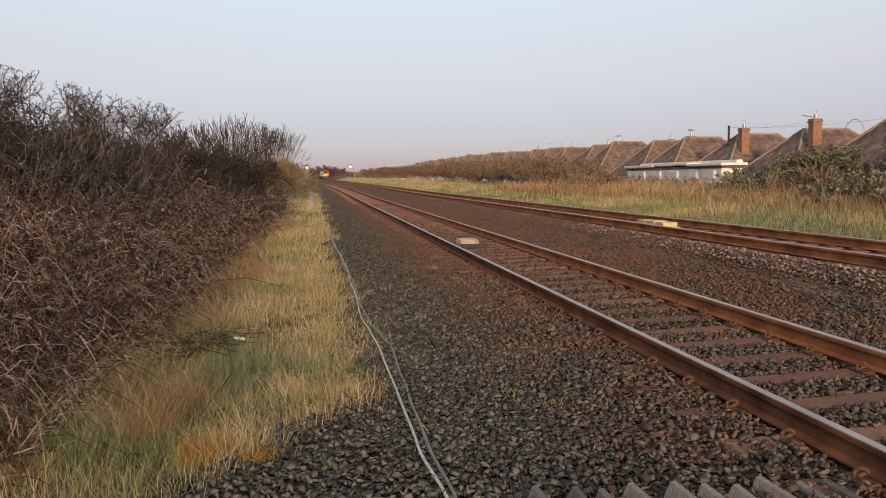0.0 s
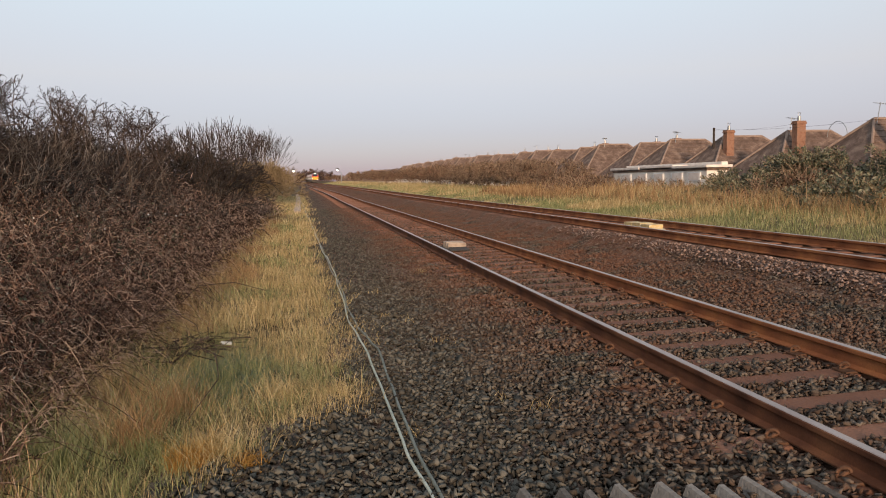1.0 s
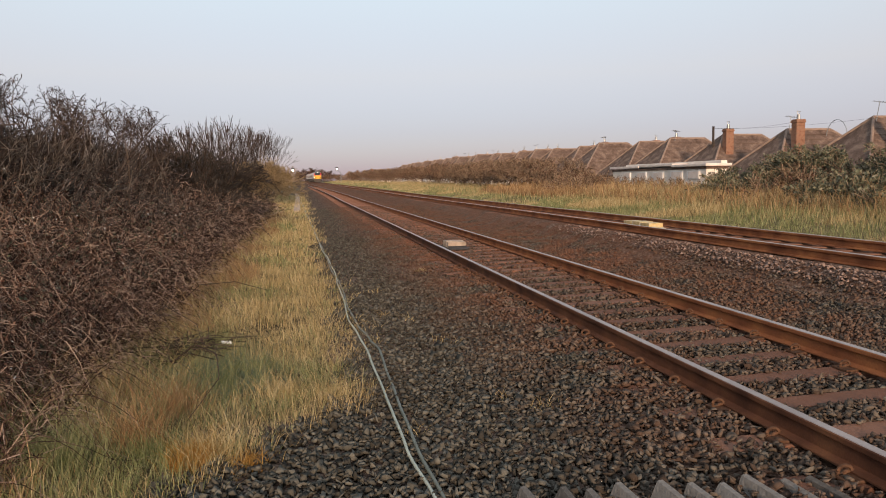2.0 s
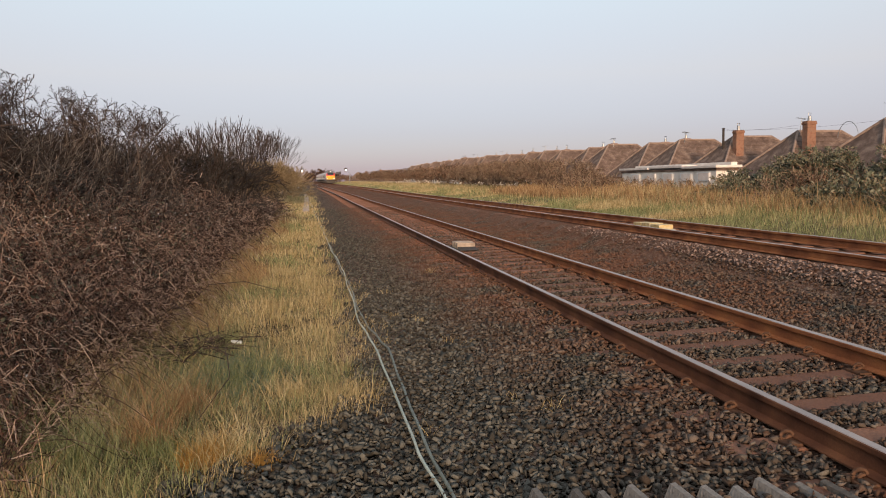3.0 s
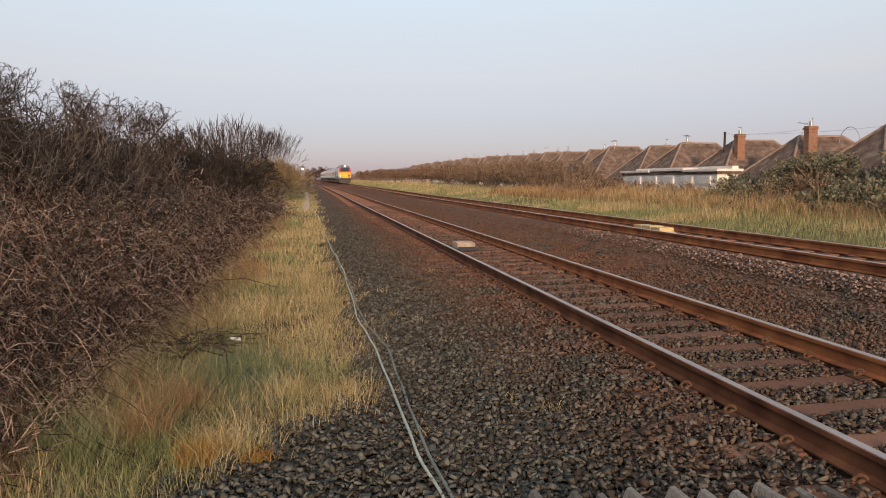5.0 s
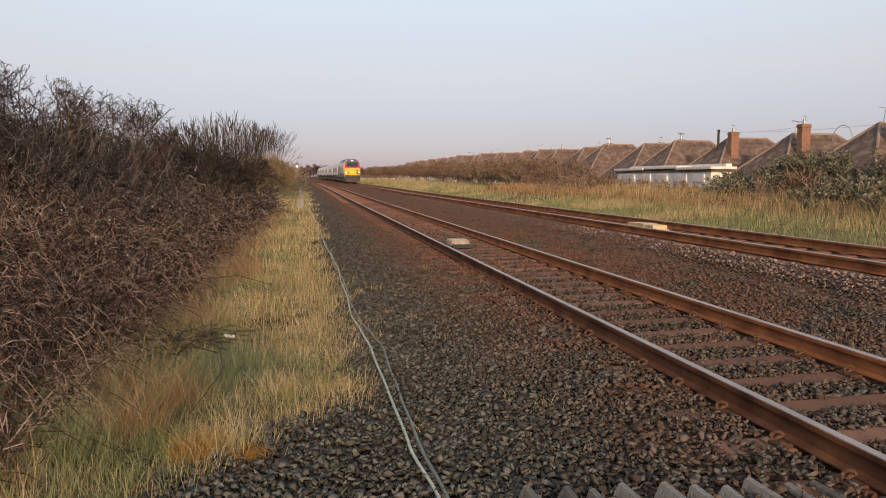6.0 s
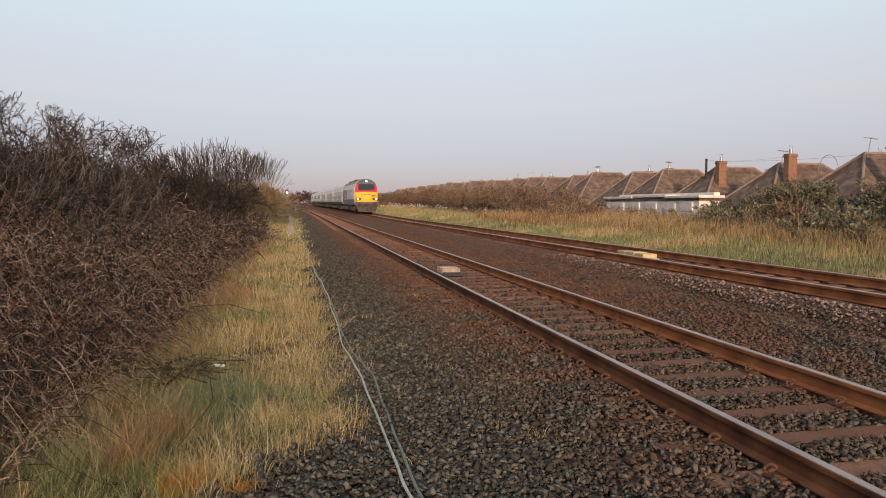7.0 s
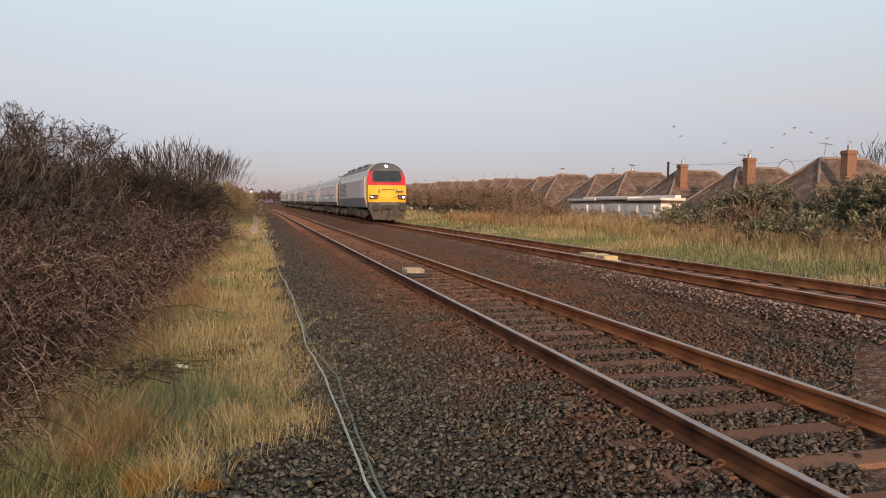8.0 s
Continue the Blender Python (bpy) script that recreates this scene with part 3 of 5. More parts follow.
scatter_stones("shoulder_stones", np.column_stack([sh, zz]), np.clip(rng.lognormal(-3.4, 0.3, len(sh)), 0.015, 0.06), M["pale_stones"],
               "fresh pale pinkish stones on the raised ballast shoulder")


# ---- tracks ----
RAIL = [(-0.070, -0.159), (0.070, -0.159), (0.070, -0.149), (0.012, -0.134), (0.010, -0.050), (0.035, -0.036), (0.036, -0.008),
        (0.030, -0.001), (-0.030, -0.001), (-0.036, -0.008), (-0.035, -0.036), (-0.010, -0.050), (-0.012, -0.134), (-0.070, -0.149)]
RAIL_Y = [-30, 0, 5, 20, 58, 63, 68, 73, 78, 83, 88, 93, 98, 103, 108, 180, 400, 620]


def railway_track(label, x_left, z_left, z_right, count, clips):
    track = empty("railway_track", label, "railway track")
    cant = math.atan2(z_right - z_left, 1.505)
    for x0, z0 in ((x_left, z_left), (x_left + 1.505, z_right)):
        part("rail", loft([[(x0 + float(bend(y)) + a, y, z0 + float(rise(y)) + b) for a, b in RAIL] for y in RAIL_Y]), M["rail_dark"] if x0 == x_left < 5 else M["rail_side"], track, "flat-bottomed rail with dark oily brown sides" if x0 == x_left < 5 else "flat-bottomed rail with orange-rust sides")
        head = [(-0.031, -0.001), (0.031, -0.001), (0.026, 0.0035), (-0.026, 0.0035)]
        part("running_surface", loft([[(x0 + float(bend(y)) + a, y, z0 + float(rise(y)) + b) for a, b in head] for y in RAIL_Y]), M["rail_head"], track, "polished steel running surface")
    mid, zm = x_left + 0.7525, (z_left + z_right) / 2
    slab = part("sleeper", boxed(-1.3, 1.3, -0.125, 0.125, -0.13, 0, bevel=0.012), M["sleeper"], track)
    bp = bmesh.new()
    box(bp, -0.17, 0.17, -0.09, 0.09, 0, 0.018, bevel=0.004)
    plate = part("baseplate", bp, M["clip"], track) if clips else None
    spring = part("rail_clip", spring_clip(), M["clip"], track) if clips else None
    first = True
    for i in range(count):
        y = SLEEPER_0 + (i - 12) * SLEEPER_STEP
        dx = float(bend(y))
        ob = slab if first else new("sleeper", slab.data)
        ob.parent = track
        ob.matrix_basis = pose(mid + dx + rng.uniform(-0.02, 0.02), y + rng.uniform(-0.012, 0.012), zm + float(rise(y)) - 0.178, 0, -math.degrees(cant), rng.uniform(-0.6, 0.6))
        if i < clips + 12 * (clips > 0):
            for x0, z0 in ((x_left, z_left), (x_left + 1.505, z_right)):
                pl = plate if first and x0 == x_left else new("baseplate", plate.data)
                pl.parent = track
                pl.matrix_basis = pose(x0, y, z0 - 0.178)
                for sgn in (-1, 1):
                    cl = spring if first and x0 == x_left and sgn < 0 else new("rail_clip", spring.data)
                    cl.parent = track
                    cl.matrix_basis = pose(x0 + sgn * 0.085, y, z0 - 0.150, 0, 0, 0 if sgn > 0 else 180)
        first = False
    return track


def spring_clip():
    """A looped spring-steel rail clip, standing beside the rail foot."""
    pts = [(-0.05, -0.02, -0.004), (-0.02, -0.025, 0.002), (0.01, -0.02, 0.0)]
    pts += [(0.040 + 0.035 * math.cos(a), 0.022 * math.sin(a / 2), 0.018 + 0.032 * math.sin(a)) for a in [-2.3 + j * 5.2 / 13 for j in range(14)]]
    v, t = bent_tube(pts, 0.0115, 6)
    bm = bmesh.new()
    vs = [bm.verts.new(p) for p in v]
    for a in t:
        bm.faces.new([vs[j] for j in a])
    return bm


railway_track("railway track on rust-stained timber sleepers", 2.957, 0.0, 0.035, 280, 18)
railway_track("further railway track on a raised bed of pale stone", 7.45, 0.355, 0.37, 280, 0)


# ---- things on the tracks ----
def track_magnet(name, label, at, mat, base_mat, length, width, tall):
    ob = empty(name, label, "track magnet", at)
    bm = bmesh.new()
    n = 3
    for i in range(n):
        y0 = -length / 2 + i * length / n
        box(bm, -width / 2, width / 2, y0 + 0.04, y0 + length / n - 0.04, 0.05, 0.12 * tall + 0.012 * (i % 2), bevel=0.012)
    part("housing", bm, mat, ob)
    bm = bmesh.new()
    box(bm, -width / 2 - 0.08, width / 2 + 0.08, -length / 2 - 0.05, length / 2 + 0.05, 0.0, 0.05, bevel=0.01)
    part("base_plate", bm, base_mat, ob, "dark iron base plate")
    for sy in (-1, 1):
        part("ramp", loft([[(-width / 2, sy * length / 2, 0.05), (width / 2, sy * length / 2, 0.05), (width / 2, sy * length / 2, 0.10), (-width / 2, sy * length / 2, 0.10)],
                           [(-width / 2, sy * (length / 2 + 0.22), 0.03), (width / 2, sy * (length / 2 + 0.22), 0.03), (width / 2, sy * (length / 2 + 0.22), 0.04), (-width / 2, sy * (length / 2 + 0.22), 0.04)]]), base_mat, ob)
    return ob


track_magnet("track_magnet", "dusty concrete-coloured signalling magnet on a dark iron plate between the rails", (3.50, 17.9, -0.17), M["concrete"], M["black_iron"], 0.75, 0.42, 1.55)
track_magnet("track_magnet", "worn yellow signalling magnet between the further rails", (7.98, 17.3, 0.19), M["worn_yellow"], M["worn_yellow"], 1.5, 0.35, 1.6)


# ---- timber guard beside the crossing ----
guard = empty("trespass_guard", "weathered grey timber trespass guard of ridged boards", "trespass guard", (0, 0, 0))
tri = [(-0.09, 0.0), (0.09, 0.0), (-0.022, 0.125), (-0.050, 0.118)]
ridge_mesh = None
for i in range(10):
    x = 1.12 + i * 0.172 + rng.uniform(-0.03, 0.03)
    if ridge_mesh is None:
        ob = part("ridged_board", loft([[(a, yy, b) for a, b in tri] for yy in (-1.3, 0.0)]), M["weathered"], guard)
        ridge_mesh = ob.data
    else:
        ob = new("ridged_board", ridge_mesh)
        ob.parent = guard
    ob.matrix_basis = pose(x, 3.80 - 0.13 * (x - 1.2) + rng.uniform(-0.10, 0.05), -0.25 + rng.uniform(-0.04, 0.015), 0, rng.uniform(-18, 18), rng.uniform(-3, 3))


# ---- cables along the cess ----
def cable(name, label, mat, pts, r):
    fine = []
    for (x0, y0), (x1, y1) in zip(pts, pts[1:]):
        for k in range(12):
            s = k / 12
            s2 = s * s * (3 - 2 * s)
            fine.append((x0 + (x1 - x0) * s2 + 0.015 * noise.noise((y0 + (y1 - y0) * s, r * 900, 0)), y0 + (y1 - y0) * s))
    P = np.array(fine)
    z = land(P[:, 0], P[:, 1]) + 0.035 + 0.015 * np.sin(P[:, 1] * 2.1 + r * 300)
    P = np.column_stack([P, z])
    v, t = bent_tube(P, r, 7)
    ob = array_object(name, v, t, mat)
    return tagged(ob, label, "cable")


cable("cable", "pale sheathed cable laid loosely along the ballast edge", M["cable_pale"],
      [(0.9, -6.0), (0.8, 0.0), (0.72, 2.4), (0.66, 3.9), (0.596, 4.72), (0.584, 5.45), (0.596, 6.61), (0.588, 7.39), (0.547, 8.38), (0.517, 9.45), (0.533, 11.96), (0.542, 15.15), (0.43, 20.6), (0.36, 27), (0.295, 34.5), (0.15, 45), (-0.35, 86)], 0.0105)
cable("cable", "dark green cable beside the pale one", M["cable_dark"],
      [(0.96, -6.0), (0.84, 0.0), (0.75, 2.4), (0.688, 3.9), (0.658, 4.6), (0.669, 5.43), (0.69, 6.4), (0.709, 7.62), (0.661, 8.05), (0.593, 9.05), (0.56, 10.5), (0.57, 12.4), (0.50, 15.2), (0.47, 19), (0.41, 24), (0.30, 32.7), (0.1, 45), (-0.4, 86)], 0.0115)


# ---- concrete cable trough far along the cess ----
trough = empty("cable_trough", "pale concrete cable trough with separate lids along the cess", "cable trough")
lid = None
for i in range(70):
    y = 46 + i * 1.0
    if lid is None:
        ob = part("trough_lid", boxed(-0.19, 0.19, -0.48, 0.48, -0.06, 0.05, bevel=0.012), M["concrete"], trough)
        lid = ob.data
    else:
        ob = new("trough_lid", lid)
        ob.parent = trough
    x = -0.34 - 0.002 * (y - 46) + float(bend(y))
    ob.matrix_basis = pose(x, y, float(land(x, y)) + 0.04 + rng.uniform(-0.01, 0.015), rng.uniform(-1, 1), rng.uniform(-1.5, 1.5), rng.uniform(-1.2, 1.2))


# ---- grass ----
def grass(name, label, pts, h, w, lean, mat):
    z = land(pts[:, 0], pts[:, 1]) - 0.02
    v, t = blades(np.column_stack([pts, z]), h, w, lean)
    return tagged(array_object(name, v, t, mat), label, "grass", kind="stuff")


def patchy(p, seed, scale=0.8, bias=0.0):
    return np.array([noise.noise((a * scale, b * scale, seed)) for a, b in p]) > bias


def cess_strip(p):
    """The strip between the brambles and the ballast."""
    x, y = p.T
    n1 = np.array([noise.noise((0.3, b * 0.7, 5.0)) for b in y])
    right = grass_edge(y) + 0.22 * n1
    return (x < right) & in_view(p)


def clumped(centres, per, spread):
    """Blades gathered in clumps, with the way each leans out of its clump."""
    c = np.repeat(centres, per, axis=0)
    off = rng.normal(size=c.shape) * np.repeat(spread, per)[:, None]
    return c + off, off / np.repeat(spread, per)[:, None] * 0.35


for (ya, yb, per_m, per, wid) in ((4.0, 9.0, 64, 34, 0.0030), (9.0, 16, 40, 26, 0.0050), (16, 32, 18, 20, 0.011), (32, 90, 4.5, 18, 0.026)):
    cen = strewn(-3.2, 0.9, ya, yb, per_m, cess_strip)
    green_c = (patchy(cen, 2.0, 0.55, np.where(cen[:, 1] < 8.5, 0.06, 0.24)) & (rng.random(len(cen)) < 0.7)) | (rng.random(len(cen)) < np.where((cen[:, 1] < 5.4) & (cen[:, 0] < -0.7), 0.75, 0.10))
    for nm, lb, sel, mt, hgt in (("dry_grass", "straw-coloured winter grass along the cess", ~green_c, M["straw"], 0.088), ("green_grass", "short green winter grass along the cess", green_c, M["green"], 0.085)):
        c = cen[sel]
        size = rng.lognormal(0, 0.4, len(c)) * np.where(c[:, 0] < -1.3, 1.35, 1.0)
        pts, out = clumped(c, per, 0.075 * np.sqrt(size) * (1 + yb / 60))
        hh = np.clip(np.repeat(size, per) * rng.lognormal(0, 0.4, len(pts)) * hgt, 0.03, 0.6)
        v, t = blades(np.column_stack([pts, land(pts[:, 0], pts[:, 1]) - 0.02]), hh, wid * rng.uniform(0.6, 1.5, len(pts)), 0.35, 0.5, out)
        tagged(array_object(nm, v, t, mt), lb, "grass", kind="stuff")
flat = strewn(-3.0, 0.75, 4.1, 14, 700, cess_strip)
grass("grass_thatch", "flattened bleached straw between the clumps", flat, rng.uniform(0.02, 0.05, len(flat)), rng.uniform(0.003, 0.006, len(flat)), 3.0, M["straw"])
stray = strewn(0.4, 2.2, 4.5, 16, 9, lambda p: patchy(p, 12.0, 0.9, 0.25))
pts, out = clumped(stray, 14, np.full(len(stray), 0.05))
v, t = blades(np.column_stack([pts, land(pts[:, 0], pts[:, 1])]), rng.uniform(0.03, 0.10, len(pts)), rng.uniform(0.003, 0.005, len(pts)), 1.0, 0.5, out)
tagged(array_object("stray_grass", v, t, M["straw"]), "stray dry grass wisps rooted among the stones", "grass", kind="stuff")
rus = strewn(-2.7, -0.7, 4.2, 40, 620, lambda p: in_view(p) & patchy(p, 8.0, 0.5, -0.25) & (p[:, 0] < -1.15 + 0.35 * np.sin(p[:, 1])))
grass("russet_grass", "tall russet dead grass leaning out of the brambles", rus, np.clip(rng.lognormal(-1.55, 0.38, len(rus)), 0.08, 0.5), 0.004 * np.clip(rus[:, 1] / 9, 1, 4), 0.6, M["russet"])

# tussocks near the crossing
tuft = [(-0.62, 4.95, 0.30, "straw"), (-1.5, 4.9, 0.42, "green"), (-0.74, 4.78, 0.22, "orange"), (-0.38, 4.76, 0.12, "orange"), (-0.66, 4.9, 0.2, "orange"), (-1.15, 5.3, 0.45, "russet"), (-1.9, 5.3, 0.5, "green"), (-0.95, 5.0, 0.25, "green"), (-0.5, 5.05, 0.14, "green"),
        (-0.62, 7.2, 0.14, "green"), (-0.45, 7.35, 0.12, "green"), (-1.0, 8.4, 0.28, "green"), (-2.1, 6.1, 0.6, "russet"), (-1.6, 6.4, 0.5, "straw"), (-0.2, 6.3, 0.25, "straw"), (0.2, 6.2, 0.22, "straw"), (-1.0, 6.0, 0.4, "russet")]
for tm, lb in (("straw", "tussocks of bleached yellow grass"), ("green", "tussocks of green winter grass"), ("russet", "tussocks of russet dead grass"), ("orange", "tussock of bright orange-yellow dead grass")):
    mine = [(tx, ty, th) for tx, ty, th, k in tuft if k == tm]
    p = np.concatenate([rng.normal(size=(420, 2)) * (0.055 if tm == "orange" else 0.11) + (tx, ty) for tx, ty, th in mine])
    th = np.repeat([h for _, _, h in mine], 420)
    grass("tussock_grass", lb + " by the crossing", p, np.clip(rng.lognormal(0, 0.35, len(p)) * th * 0.55, 0.03, 0.6), rng.uniform(0.002, 0.005, len(p)), 0.75, M[tm])

# low blue-green patch in the grass
p = rng.normal(size=(5200, 2)) * (0.30, 0.55) + (-0.75, 7.2)
grass("moss_patch", "low blue-green moss and fine grass in the straw", p, rng.uniform(0.03, 0.10, len(p)), rng.uniform(0.003, 0.006, len(p)), 0.9, M["blue_green"])

# verge beyond the tracks
v1 = strewn(10.3, 18.5, 9, 40, 300, lambda p: p[:, 0] < 1.12 * p[:, 1] + 2)
v2 = strewn(10.3, 18.0, 40, 130, 45)
v3 = strewn(10.3, 18.0, 130, 320, 8)
vg = np.concatenate([v1, v2, v3])
vg[:, 0] += bend(vg[:, 1])
u = vg[:, 0] - bend(vg[:, 1])
k = np.clip(vg[:, 1] / 14, 1, 12)
gsel = (rng.random(len(vg)) < np.clip(1.15 - (u - 10.9) * 0.16, 0.25, 0.97)) & (patchy(vg, 4.0, 0.35, -0.22))
hh = np.clip(rng.lognormal(0, 0.35, len(vg)) * (0.08 + 0.048 * np.clip(u - 10.6, 0, 5)), 0.04, 0.7)
grass("verge_green_grass", "green grass on the far verge", vg[gsel], hh[gsel] * 0.75, (0.007 * k)[gsel], 0.4, M["green"])
grass("verge_dry_grass", "tall dry russet and straw grass on the far verge", vg[~gsel], hh[~gsel], (0.007 * k)[~gsel], 0.4, M["straw"])
vr = strewn(13.8, 18.5, 11, 60, 60)
grass("verge_russet_grass", "russet dead stalks below the hedge", vr, np.clip(rng.lognormal(-0.85, 0.32, len(vr)), 0.2, 1.0), 0.012 * np.clip(vr[:, 1] / 14, 1, 5), 0.35, M["russet"])


# ---- woody plants ----
def grow(base, direction, length, radius, depth, out, rnd, spread=0.6, lift=0.15, kids=(3, 4), pieces=3, shrink=0.62, crook=0.18, stem=-1):
    """A branching limb, as tapered pieces."""
    p, d = Vector(base), Vector(direction).normalized()
    step, pts = length / pieces, []
    for i in range(pieces):
        d = (d + Vector((rnd.gauss(0, crook), rnd.gauss(0, crook), rnd.gauss(0, crook * 0.8) + lift * 0.25))).normalized()
        q = p + d * step
        r0, r1 = radius * (1 - 0.55 * i / pieces), radius * (1 - 0.55 * (i + 1) / pieces)
        out.append((*p, *q, r0, r1, stem))
        stem = len(out) - 1
        pts.append((q.copy(), d.copy(), r1, stem))
        p = q
    if depth:
        n = rnd.randint(*kids)
        for j in range(n):
            q, dd, r, on = pts[min(pieces - 1, int(pieces * (0.25 + 0.75 * (j + 1) / n) - 0.001))]
            side = Vector((rnd.gauss(0, 1), rnd.gauss(0, 1), rnd.gauss(0, 0.7)))
            nd = (dd + side.normalized() * spread * rnd.uniform(0.7, 1.3) + Vector((0, 0, lift))).normalized()
            grow(q, nd, length * shrink * rnd.uniform(0.75, 1.2), max(r * 0.7, 0.0028), depth - 1, out, rnd, spread, lift, kids, pieces, shrink, crook, on)


def bare_shrub(seed, height, stems, width, depth=4, thick=0.035, spread=0.65, lift=0.12, kids=(3, 4), twig_min=0.004, crook=0.18):
    """Trunk pieces and twig pieces of a leafless shrub about that high."""
    rnd = random.Random(seed)
    limbs = []
    for i in range(stems):
        a = rnd.uniform(0, 2 * math.pi)
        s = rnd.uniform(0.1, 1)
        out = []
        grow((math.cos(a) * width * 0.12 * s, math.sin(a) * width * 0.12 * s, -0.1), (math.cos(a) * width / height * 0.8 * s, math.sin(a) * width / height * 0.8 * s, 1), height * 0.42 * rnd.uniform(0.85, 1.1), thick, depth, out, rnd, spread, lift, kids, 3, 0.66 if depth > 4 else 0.62, crook)
        limbs += [(*o[:8], o[8] + len(limbs) if o[8] >= 0 else -1) for o in out]
    L = np.array(limbs)
    top = np.quantile(L[:, 5], 0.96)
    L[:, :6] *= height / top
    off = np.hypot(L[:, 3], L[:, 4]) / (0.62 * width)
    way = np.arctan2(L[:, 4], L[:, 3])
    ragged = 1.0 + 0.07 * np.sin(5 * way + seed) + 0.05 * np.sin(11 * way + 2.0 * seed)
    keep = L[:, 5] < height * (1.08 - 0.28 * np.minimum(off, 1.6) ** 2) * ragged
    for i, on in enumerate(L[:, 8].astype(int)):
        if on >= 0 and not keep[on]:
            keep[i] = False
    L = L[keep, :8]
    L[:, 6:] = np.maximum(L[:, 6:], twig_min)
    return L


def shrub_thing(name, label, category, L, trunk_mat, twig_mat, group="", leafy=None):
    ob = empty(name, label, category, group=group)
    big = L[:, 6] > max(0.012, L[:, 6].min() * 1.3)
    v, t = tubes(L[big], 6)
    array_object("trunk", v, t, trunk_mat, ob)
    v, t = tubes(L[~big], 3)
    array_object("crown", v, t, twig_mat, ob, "dense bare twigs")
    if leafy:
        mat, per, size = leafy
        src = L[~big]
        pick = src[rng.integers(0, len(src), per)]
        at = pick[:, :3] + (pick[:, 3:6] - pick[:, :3]) * rng.random((per, 1)) + rng.normal(size=(per, 3)) * 0.04
        v, t = leaves(at, rng.uniform(0.6, 1.3, per) * size)
        array_object("leaves", v, t, mat, ob)
    return ob


def stand(ob, x, y, turn, dz=0.0):
    ob.matrix_basis = pose(x, y, float(land(x, y)) + dz, 0, 0, turn)
    return ob


def thorny(seed, height, stems, width, thick, twig_min):
    """A hawthorn: crooked limbs that fork and fork again into short stiff twigs."""
    rnd = random.Random(seed)
    out = []

    def limb(p, d, length, radius, depth):
        n = 4 if depth else 3
        for k in range(n):
            d = (d + Vector((rnd.gauss(0, 0.20), rnd.gauss(0, 0.20), rnd.gauss(0.03, 0.17)))).normalized()
            q = p + d * (length / n)
            r1 = radius * 0.86
            out.append((*p, *q, max(radius, twig_min), max(r1, twig_min)))
            p, radius = q, r1
            if depth and k:
                for _ in range(2 if rnd.random() < 0.6 else 1):
                    side = Vector((rnd.gauss(0, 1), rnd.gauss(0, 1), rnd.gauss(0.15, 0.8))).normalized()
                    limb(p, (d * 0.75 + side * 0.9).normalized(), length * rnd.uniform(0.30, 0.58), radius * 0.66, depth - 1)

    for i in range(stems):
        a, s_ = rnd.uniform(0, 2 * math.pi), rnd.uniform(0.15, 1)
        limb(Vector((math.cos(a) * 0.25 * s_, math.sin(a) * 0.25 * s_, -0.1)), Vector((math.cos(a) * s_ * width / height, math.sin(a) * s_ * width / height, 1)).normalized(), height * 0.62 * rnd.uniform(0.8, 1.1), thick, 4)
    L = np.array(out)
    L[:, :6] *= height / np.quantile(L[:, 5], 0.94)
    far_out = np.hypot(L[:, 3], L[:, 4])
    return L[(L[:, 5] < height * 1.1) & (far_out < 0.75 * width) & (L[:, 5] < height * (1.15 - 0.22 * far_out / width))]


haw = [shrub_thing("hawthorn", "leafless grey-brown hawthorn in the lineside hedge", "hawthorn shrub", thorny(s_, 3.5, 6, 2.6, 0.045, 0.0045), M["bark"], M["twig"], "hedge hawthorns") for s_ in (1, 2, 3)]
spots = [(-5.6, 9.0, 0, -0.1), (-5.0, 11.2, 40, -0.25), (-5.6, 12.8, 100, 0.0), (-4.6, 15.4, 200, -0.2), (-5.4, 18.0, 300, 0.1), (-5.2, 21.0, 10, 0.1), (-5.6, 24.0, 140, 0.35), (-5.6, 27.0, 240, 0.35),
         (-7.2, 11.5, 70, 0.3), (-7.0, 15, 170, 0.3), (-7.0, 20, 270, 0.4), (-6.8, 25, 30, 0.5), (-4.5, 13.2, 20, -0.5), (-4.3, 17.6, 110, -0.5), (-4.9, 9.8, 190, 0.0), (-5.9, 10.6, 80, 0.15), (-6.4, 12.0, 300, 0.3), (-6.0, 14.4, 20, 0.2), (-6.4, 17, 250, 0.2), (-6.6, 29.5, 250, 0.4)]
for i, (x, y, r, dz) in enumerate(spots):
    base = haw[i % 3]
    ob = base if i < 3 else copy_thing(base, Matrix())
    stand(ob, x, y, r, dz - 0.15)

# suckers that lean out of the hedge, sunlight put into their pale bark colour
sucker = [shrub_thing("elder_shrub", "fan of bare stems in front of the hedge, sunlight put into their pale colour", "shrub", bare_shrub(s_, 2.5, 8, 2.8, 4, 0.017, 0.62, 0.10, (2, 3), 0.0035, 0.20), M["pale_bark"], M["pale_bark"], "pale hedge shrubs") for s_ in (61, 62)]
for i, (x, y, r, dz) in enumerate([(-3.75, 8.6, 0, -0.2), (-3.9, 10.2, 60, 0.0), (-3.85, 12.2, 130, -0.1), (-4.0, 14.0, 210, 0.1), (-3.8, 16.4, 20, -0.1), (-3.9, 19.0, 290, 0.0), (-3.7, 22.0, 80, -0.2), (-4.9, 9.8, 170, 0.3), (-4.2, 12.9, 250, 0.3)]):
    stand(sucker[i] if i < 2 else copy_thing(sucker[i % 2], Matrix()), x, y, r, dz)

